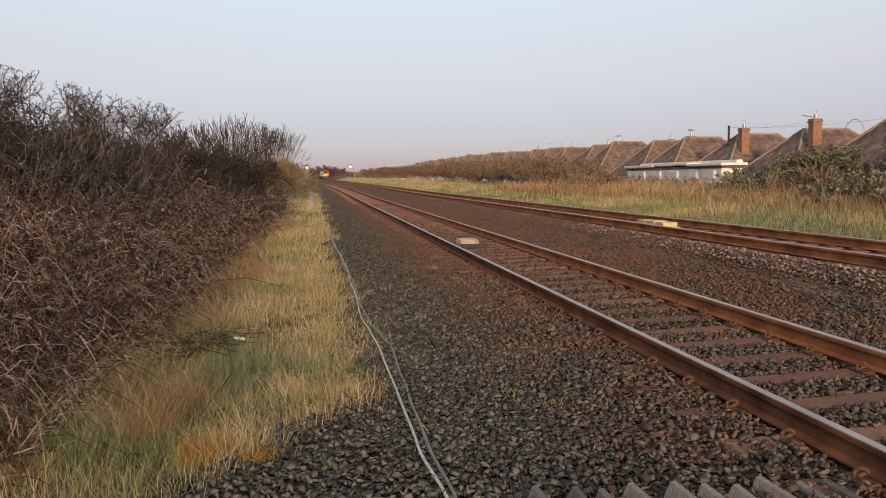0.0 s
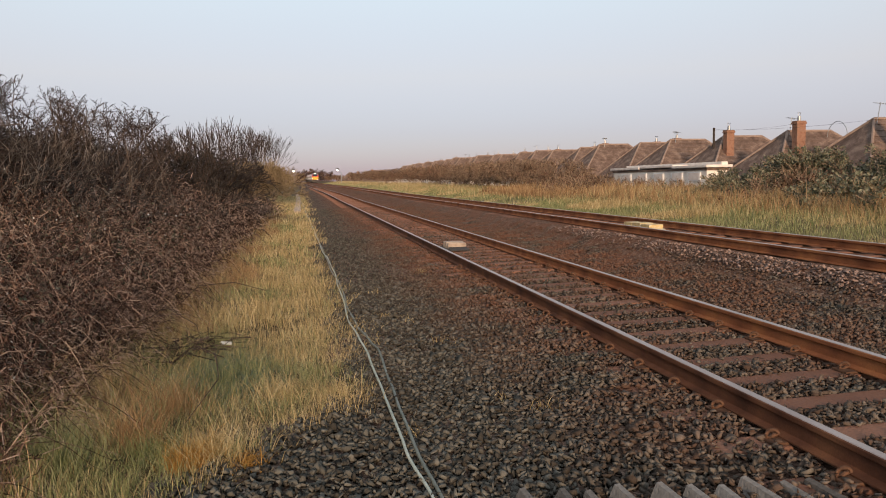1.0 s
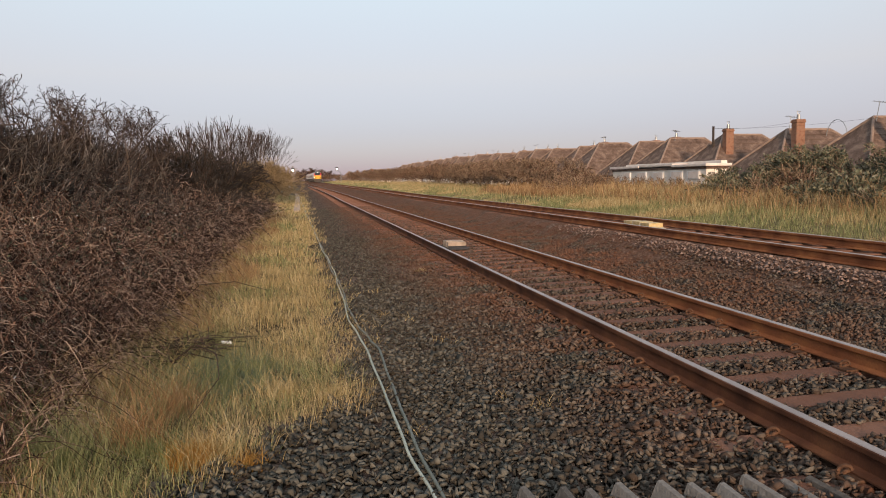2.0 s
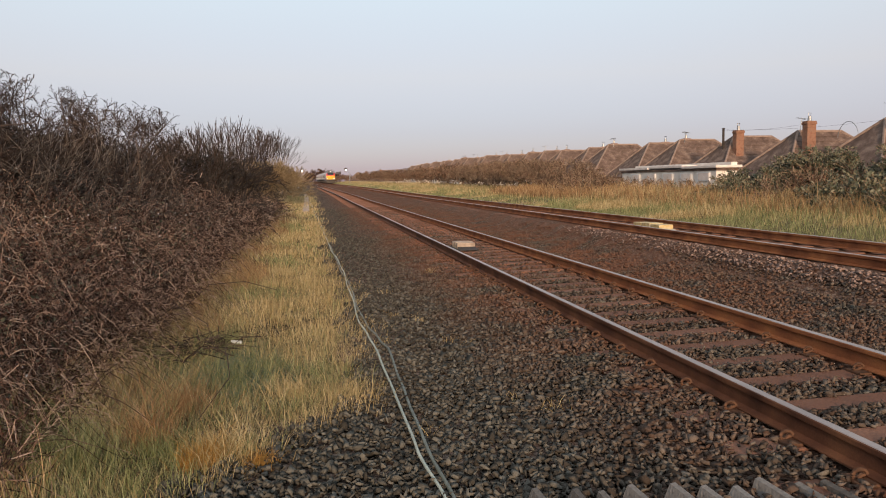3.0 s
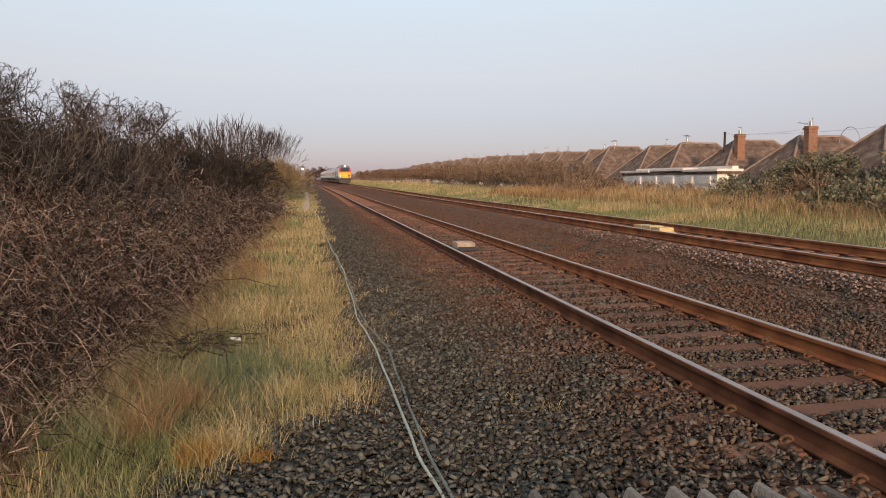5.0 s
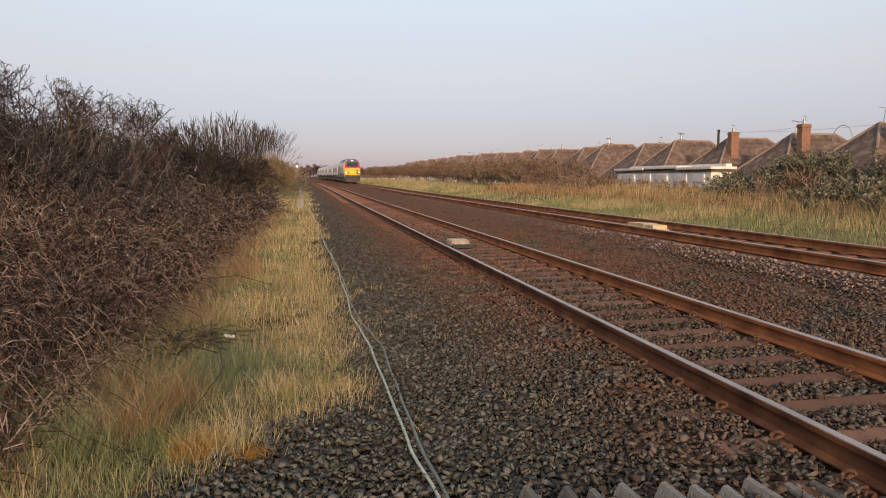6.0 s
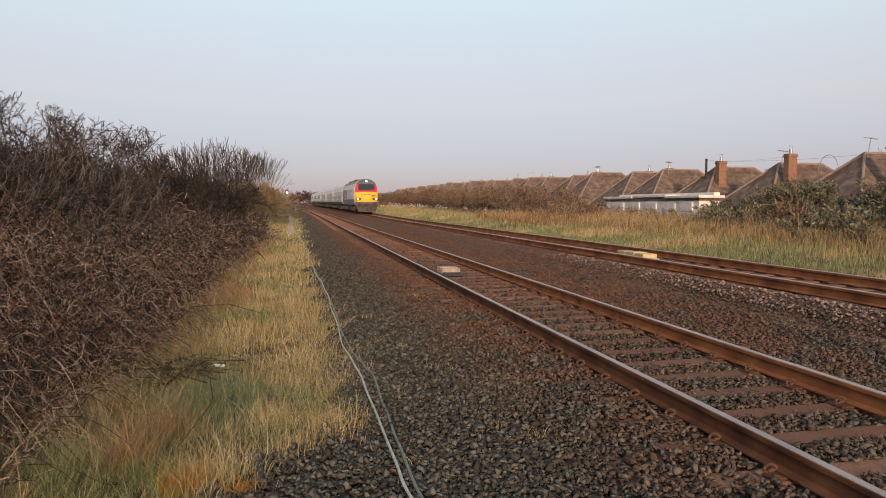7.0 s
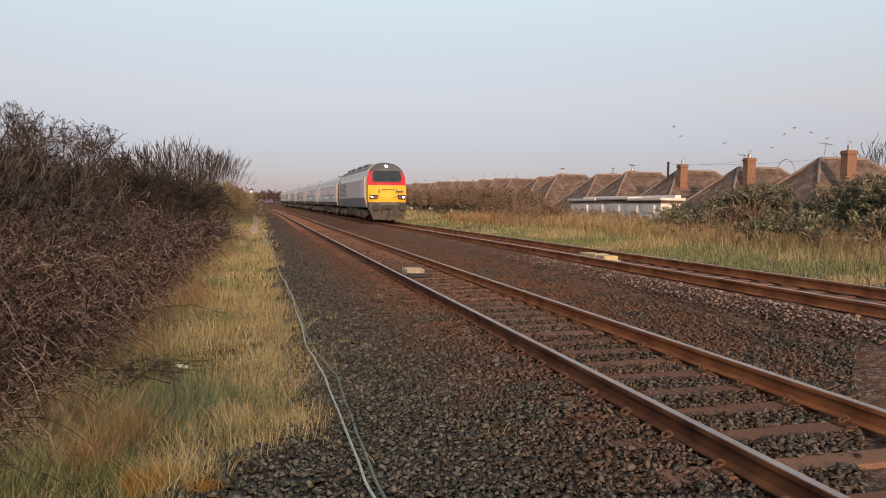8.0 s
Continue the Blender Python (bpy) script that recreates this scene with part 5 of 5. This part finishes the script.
def hull(half, z0, shoulder, top, flat=0.55):
    """Half-width, sill, cantrail and roof height of a vehicle's section, as a ring of corners."""
    pts = [(-half + 0.04, z0), (half - 0.04, z0), (half, z0 + 0.35), (half - 0.02, shoulder - 0.25), (half - 0.10, shoulder)]
    for k in range(1, 8):
        a = math.pi * k / 8
        pts.append(((half - 0.10) * math.cos(a), shoulder + (top - shoulder) * math.sin(a) ** 0.8))
    pts += [(-half + 0.10, shoulder), (-half + 0.02, shoulder - 0.25), (-half, z0 + 0.35)]
    return pts


def bogie(parent, y, wheelbase=2.6, r=0.48):
    b = part("bogie", boxed(-1.18, 1.18, y - wheelbase / 2 - 0.7, y + wheelbase / 2 + 0.7, 0.42, 0.80, bevel=0.05), M["skirt"], parent, "dirty bogie frame")
    for sx in (-1, 1):
        bm = boxed(sx * 1.16 - 0.09, sx * 1.16 + 0.09, y - wheelbase / 2 - 0.55, y + wheelbase / 2 + 0.55, 0.35, 0.62, bevel=0.03)
        for dy in (-wheelbase / 2, wheelbase / 2):
            box(bm, sx * 1.2 - 0.12, sx * 1.2 + 0.12, y + dy - 0.2, y + dy + 0.2, 0.28, 0.66, bevel=0.03)
            rod(bm, (sx * 1.2, y + dy + 0.42, 0.35), (sx * 1.2, y + dy + 0.42, 0.75), 0.09, 8)
        part("side_frame", bm, M["skirt"], b)
        for dy in (-wheelbase / 2, wheelbase / 2):
            wb = rodded((sx * 0.69, y + dy, r), (sx * 0.82, y + dy, r), r, 24)
            rod(wb, (sx * 0.66, y + dy, r), (sx * 0.69, y + dy, r), r + 0.03, 24)
            part("wheel", wb, M["black_iron"], b, "dark steel wheel")


def locomotive():
    """Nose at y = 0, body stretching back along +y; wheels' foot at z = 0."""
    t = empty("locomotive", "silver diesel locomotive with yellow and red cab front", "locomotive")
    L = 19.7
    body = loft([[(x, y, z) for x, z in hull(1.32, 1.15, 3.12, 3.97)] for y in (1.35, 2.6, L - 2.4, L - 0.6)])
    body = part("body_shell", body, M["silver"], t, "dusty silver bodywork")
    part("underframe", boxed(-1.33, 1.33, 0.9, L - 0.5, 0.95, 1.16, bevel=0.03), M["dark_grey"], t, "dark grey solebar")
    tank = boxed(-1.25, 1.25, 7.2, 12.4, 0.32, 0.98, bevel=0.08)
    part("fuel_tank", tank, M["skirt"], t, "dirty fuel tank")
    for yy in (6.6, 12.7):
        part("equipment_box", boxed(-1.22, 1.22, yy - 0.25, yy + 0.4, 0.5, 0.97, bevel=0.04), M["skirt"], t)
    bogie(t, 3.9, 2.8)
    bogie(t, L - 3.9, 2.8)
    # ribs and grilles along the silver side
    for sx in (-1, 1):
        for k in range(9):
            part("side_rib", boxed(sx * 1.305, sx * 1.332, 3.4, 12.2, 1.68 + k * 0.14, 1.73 + k * 0.14), M["silver"], body)
        g = part("side_grille", boxed(sx * 1.30, sx * 1.327, 12.8, 17.4, 1.75, 2.85), M["dark_grey"], body, "dark radiator grille")
        for k in range(10):
            part("slat", boxed(sx * 1.315, sx * 1.342, 12.85, 17.35, 1.80 + k * 0.104, 1.84 + k * 0.104), M["silver"], g)
        d = part("cab_door", boxed(sx * 1.305, sx * 1.332, 1.75, 2.35, 1.25, 3.0, bevel=0.01), M["silver"], body)
        part("door_window", boxed(sx * 1.315, sx * 1.340, 1.85, 2.25, 2.25, 2.85), M["glass"], d)
        part("rear_door", boxed(sx * 1.305, sx * 1.345, L - 2.0, L - 1.6, 1.25, 3.0, bevel=0.01), M["dark_grey"], body, "dark recessed door")
        part("sill_band", boxed(sx * 1.308, sx * 1.338, 1.6, L - 0.8, 1.17, 1.62), M["dark_grey"], body, "dark grey lower band")
    # cab front: a raked, rounded nose in stacked bands
    def ring(half, yb, yf, z, crown=0.18):
        out = []
        for k in range(11):
            s = -1 + 2 * k / 10
            out.append((half * s, yf + crown * abs(s) ** 2.6 * 1.6, z))
        return [(-half, yb, z), *out, (half, yb, z)]
    def band(name, levels, mat, label):
        return part(name, loft([ring(h, 1.40, yf, z) for h, yf, z in levels]), mat, t, label, smooth=False)
    band("lower_nose", [(1.20, 0.16, 1.02), (1.24, 0.12, 1.32)], M["dark_grey"], "dark grey lower valance")
    nose = band("yellow_front", [(1.25, 0.10, 1.32), (1.275, 0.06, 1.65), (1.275, 0.10, 2.1), (1.27, 0.16, 2.44)], M["yellow"], "warning-yellow lower cab front")
    red = band("red_surround", [(1.27, 0.16, 2.44), (1.25, 0.36, 2.95), (1.15, 0.555, 3.36)], M["red"], "red windscreen surround")
    band("roof_dome", [(1.15, 0.555, 3.36), (1.02, 0.66, 3.56), (0.84, 0.80, 3.73), (0.60, 0.98, 3.88), (0.28, 1.20, 3.97)], M["dark_grey"], "dark grey domed cab roof")

    def raked(z):
        return 0.16 + (z - 2.44) * 0.43

    cols = []
    for k in range(13):
        x = -0.96 + 1.92 * k / 12
        cut = 0.10 * max(0, abs(x) - 0.8) / 0.16
        back = 0.29 * abs(x / 1.24) ** 2.6
        zl, zh = 2.70 + cut, 3.40 - cut * 1.6
        cols.append([(x, raked(zl) + back - 0.045, zl), (x, raked(zh) + back - 0.045, zh), (x, raked(zh) + back + 0.2, zh), (x, raked(zl) + back + 0.2, zl)])
    fr = bmesh.new()
    for z_, w_ in ((2.67, 0.94), (3.40, 0.90)):
        pts_ = [Vector((-w_ + 2 * w_ * k / 10, raked(z_) + 0.29 * abs((-w_ + 2 * w_ * k / 10) / 1.24) ** 2.6 - 0.05, z_)) for k in range(11)]
        for a, b in zip(pts_, pts_[1:]):
            rod(fr, a, b, 0.03, 5)
    for sx in (-1, 1):
        rod(fr, (sx * 0.97, raked(2.78) + 0.09, 2.76), (sx * 0.95, raked(3.3) + 0.09, 3.32), 0.03, 5)
    part("windscreen_frame", fr, M["dark_grey"], red, "grey windscreen rubber and frame")
    wsc = part("windscreen", loft(cols), M["glass"], red, "dark wide windscreen")
    for sx in (-1, 1):
        part("wiper", rodded((sx * 0.45, raked(2.72) - 0.08, 2.72), (sx * 0.12, raked(3.1) - 0.07, 3.1), 0.014, 5), M["black_iron"], wsc)
        part("light_cluster", boxed(sx * 0.93 - 0.26, sx * 0.93 + 0.26, 0.09, 0.4, 1.52, 1.80, bevel=0.03), M["black_iron"], nose, "black light cluster")
        part("headlight", rodded((sx * 1.05, 0.06, 1.66), (sx * 1.05, 0.2, 1.66), 0.065, 14), M["lamp"], nose, "lit headlight")
        part("marker_light", rodded((sx * 0.80, 0.07, 1.65), (sx * 0.80, 0.2, 1.65), 0.05, 10), M["red"], nose)
        bf = rodded((sx * 0.86, 0.25, 1.02), (sx * 0.86, -0.30, 1.02), 0.10, 10)
        rod(bf, (sx * 0.86, -0.30, 1.02), (sx * 0.86, -0.36, 1.02), 0.24, 16)
        part("buffer", bf, M["black_iron"], t, "dark buffer")
        part("handrail", rodded((sx * 0.55, 0.02, 1.9), (sx * 0.62, 0.10, 2.3), 0.016, 5), M["black_iron"], nose)
        part("hose", rodded((sx * 0.35, -0.02, 1.15), (sx * 0.42, -0.10, 0.55), 0.03, 6), M["black_iron"], t)
    cr = [Vector((-0.42 + 0.84 * k / 12, 0.045, 2.16)) for k in range(13)]
    bm = bmesh.new()
    for a, b in zip(cr, cr[1:]):
        rod(bm, a, b, 0.012, 5)
    for sx in (-1, 1):
        arc = [Vector((sx * (0.42 + 0.26 * math.sin(a)), 0.035, 1.92 + 0.26 * math.cos(a) - 0.02)) for a in [j * math.pi / 8 for j in range(9)]]
        hb = bmesh.new()
        for a, b in zip(arc, arc[1:]):
            rod(hb, a, b, 0.013, 5)
        part("cable_loop", hb, M["skirt"], nose, "grey looped jumper cable")
    part("hand_bar", bm, M["black_iron"], nose, "dark curved hand bar")
    part("marking", boxed(0.62, 1.02, 0.03, 0.12, 1.98, 2.08), M["dark_grey"], nose)
    part("roof_lamp", rodded((0, 0.72, 3.72), (0, 0.9, 3.72), 0.085, 14), M["lamp"], t, "lit roof headlight")
    cp = boxed(-0.22, 0.22, -0.18, 0.2, 0.86, 1.14, bevel=0.04)
    rod(cp, (0, -0.28, 1.0), (0, -0.1, 0.95), 0.06, 8)
    rod(cp, (0, -0.28, 1.0), (0, -0.22, 0.55), 0.035, 8)
    part("coupling", cp, M["black_iron"], t, "black draw hook and shackle")
    beam = boxed(-1.28, 1.28, 0.0, 0.45, 0.80, 1.10, bevel=0.04)
    part("buffer_beam", beam, M["skirt"], t, "dirty grey buffer beam")
    pl = loft([[(-1.22, 0.0, 0.80), (1.22, 0.0, 0.80), (1.22, 0.3, 0.80), (-1.22, 0.3, 0.80)], [(-1.12, -0.12, 0.5), (1.12, -0.12, 0.5), (1.12, 0.2, 0.5), (-1.12, 0.2, 0.5)], [(-1.02, -0.16, 0.18), (1.02, -0.16, 0.18), (1.02, 0.05, 0.18), (-1.02, 0.05, 0.18)]])
    part("plough", pl, M["skirt"], t, "grey obstacle deflector")
    skin = [(x * 1.012, z + 0.012) for x, z in hull(1.32, 1.15, 3.12, 3.97)[5:12]]
    skin += [(x * 0.99, z - 0.05) for x, z in reversed(skin)]
    part("roof_skin", loft([[(x, y, z) for x, z in skin] for y in (1.5, L - 0.7)]), M["dark_grey"], t, "sooty dark grey roof")
    # added black block: shade of the gap behind the locomotive
    part("gangway_gap", boxed(-1.15, 1.15, L - 0.62, L - 0.1, 1.0, 3.5, bevel=0.05), M["black_iron"], t, "black block standing in for the shade between locomotive and coach")
    for yy in (6.0, 9.5, 13.5, 16.5):
        part("roof_hatch", boxed(-0.7, 0.7, yy - 1.1, yy + 1.1, 3.82, 4.03, bevel=0.05), M["dark_grey"], t)
    part("exhaust", boxed(-0.3, 0.3, 11.0, 11.8, 3.98, 4.10, bevel=0.03), M["black_iron"], t)
    return t


def coach():
    t = empty("coach", "silver passenger coach with a dark window band", "coach", group="train coaches")
    L = 22.6
    body = part("body_shell", loft([[(x, y, z) for x, z in hull(1.36, 1.0, 3.0, 3.82)] for y in (0.25, L - 0.25)]), M["silver"], t, "dusty silver bodywork")
    # black panel so the pale coach end does not show in the gap
    part("end_panel", loft([[(x * 0.985, y, 1.0 + (z - 1.0) * 0.985) for x, z in hull(1.36, 1.0, 3.0, 3.82)] for y in (0.19, 0.255)]), M["black_iron"], t, "black panel across the coach end that keeps the gap dark")
    part("gangway", boxed(-0.55, 0.55, -0.15, 0.3, 1.1, 3.4, bevel=0.04), M["black_iron"], t, "black gangway bellows")
    part("underframe", boxed(-1.2, 1.2, 6.2, L - 6.2, 0.35, 1.0, bevel=0.06), M["skirt"], t, "dirty underframe boxes")
    bogie(t, 3.2)
    bogie(t, L - 3.2)
    for sx in (-1, 1):
        part("sill_band", boxed(sx * 1.345, sx * 1.374, 0.4, L - 0.4, 1.0, 1.32), M["skirt"], body, "grimy lower band")
        part("stripe", boxed(sx * 1.352, sx * 1.372, 3.2, L - 3.2, 1.62, 1.80), M["white_paint"], body, "white waist stripe")
        # reflected green light on the side, put in as teal panels
        for yy, ww in ((4.0, 4.4), (L - 9.0, 4.4)):
            part("teal_panel", boxed(sx * 1.352, sx * 1.376, yy, yy + ww, 1.60, 1.90), M["teal"], body, "teal panel that paints in the reflection of a green light")
        for k in range(8):
            y0 = 3.4 + k * 2.02
            wn_ = part("window", boxed(sx * 1.335, sx * 1.372, y0, y0 + 1.7, 1.98, 2.72, bevel=0.01), M["coach_glass"], body, "coach window with pale sky reflection put into its colour")
            part("frame", boxed(sx * 1.33, sx * 1.366, y0 - 0.05, y0 + 1.75, 1.93, 2.77), M["dark_grey"], wn_)
        for y0 in (0.9, L - 2.0):
            d = part("door", boxed(sx * 1.345, sx * 1.366, y0, y0 + 1.0, 1.05, 3.0, bevel=0.01), M["silver"], body, "silver passenger door")
            part("door_window", boxed(sx * 1.355, sx * 1.371, y0 + 0.25, y0 + 0.75, 2.0, 2.7), M["glass"], d)
    part("roof_vent", boxed(-0.35, 0.35, 8, 9.4, 3.78, 3.92, bevel=0.03), M["dark_grey"], t)
    return t


loco = locomotive()
coaches = [coach()]
for i in range(5):
    coaches.append(copy_thing(coaches[0], Matrix()))


# ---- gulls over the roofs ----
def gull():
    b = empty("bird", "small dark bird in flight above the roofs", "bird", group="birds over the roofs")
    body = loft([[(r * math.cos(a), y, r * math.sin(a)) for a in [j * math.pi / 4 for j in range(8)]] for y, r in ((-0.2, 0.01), (-0.12, 0.045), (0.02, 0.06), (0.15, 0.04), (0.26, 0.012))])
    part("body", body, M["bird"], b)
    for s in (-1, 1):
        w = loft([[(s * 0.03, -0.09, 0.03), (s * 0.03, 0.08, 0.03), (s * 0.03, 0.08, 0.045), (s * 0.03, -0.09, 0.045)],
                  [(s * 0.26, -0.05, 0.14), (s * 0.26, 0.09, 0.14), (s * 0.26, 0.09, 0.15), (s * 0.26, -0.05, 0.15)],
                  [(s * 0.46, 0.05, 0.09), (s * 0.46, 0.09, 0.09), (s * 0.46, 0.09, 0.095), (s * 0.46, 0.05, 0.095)]])
        part("wing", w, M["bird"], b)
    return b


birds = [gull()]
birds[0].scale = (0.7, 0.7, 0.7)
for i in range(8):
    birds.append(copy_thing(birds[0], Matrix()))


def on_line(d):
    """The place and heading of the further track d metres on."""
    slope = float(bend(d + 1) - bend(d - 1)) / 2
    return FAR_MID + float(bend(d)), math.degrees(math.atan(-slope))


def motions():
    """The train runs up the further track; birds cross the sky."""
    speed, nose_end = 39.0, 50.4
    times = [i * 0.5 for i in range(17)]
    gap = 19.9
    for k, ob in enumerate([loco, *coaches]):
        back = 0 if k == 0 else gap + (k - 1) * 22.95
        length = 19.7 if k == 0 else 22.6
        rows = []
        for tt in times:
            d = nose_end + speed * (8.0 - tt) + back
            xa, xb = FAR_MID + float(bend(d)), FAR_MID + float(bend(d + length))
            rows.append((tt, pose(xa, d, FAR_RAIL + float(rise(d)), math.degrees(float(rise(d + length) - rise(d)) / length), -0.4, -math.degrees(math.atan2(xb - xa, length)))))
        walk(ob, rows)
    # each bird: place and height 0.7 s before the end and at the end; all start from the gardens behind the roofs
    flights = [(34.7, 5.3, 46.9, 8.4), (35.7, 5.8, 47.7, 9.0), (38.0, 6.4, 49.2, 8.6), (39.0, 6.7, 50.9, 8.1), (34.0, 5.0, 45.3, 7.1), (23.8, 4.0, 35.6, 8.7), (25.6, 3.6, 36.4, 7.9), (29.5, 4.2, 40.6, 7.4), (45.5, 7.2, 56.0, 7.9)]
    for i, (ob, (xa, za, xb, zb)) in enumerate(zip(birds, flights)):
        rows = [(0.0, pose(xa - 6.0, 62, -0.8, 0, 0, -95 + 3 * i)), (6.4, pose(xa - 5.5, 62, -0.8, 0, 0, -95 + 3 * i))]
        for k in range(11):
            tt = 7.0 + 0.1 * k
            f = (tt - 7.3) / 0.7
            z = za + (zb - za) * f - (2.2 if k == 0 else 0.9 if k == 1 else 0.25 if k == 2 else 0)
            rows.append((tt, pose(xa + (xb - xa) * f, 62 + 0.4 * math.sin(i + 2 * f), z, 6, 16 * math.sin(tt * 21 + 2 * i), -95 + 3 * i)))
        walk(ob, rows)


motions()
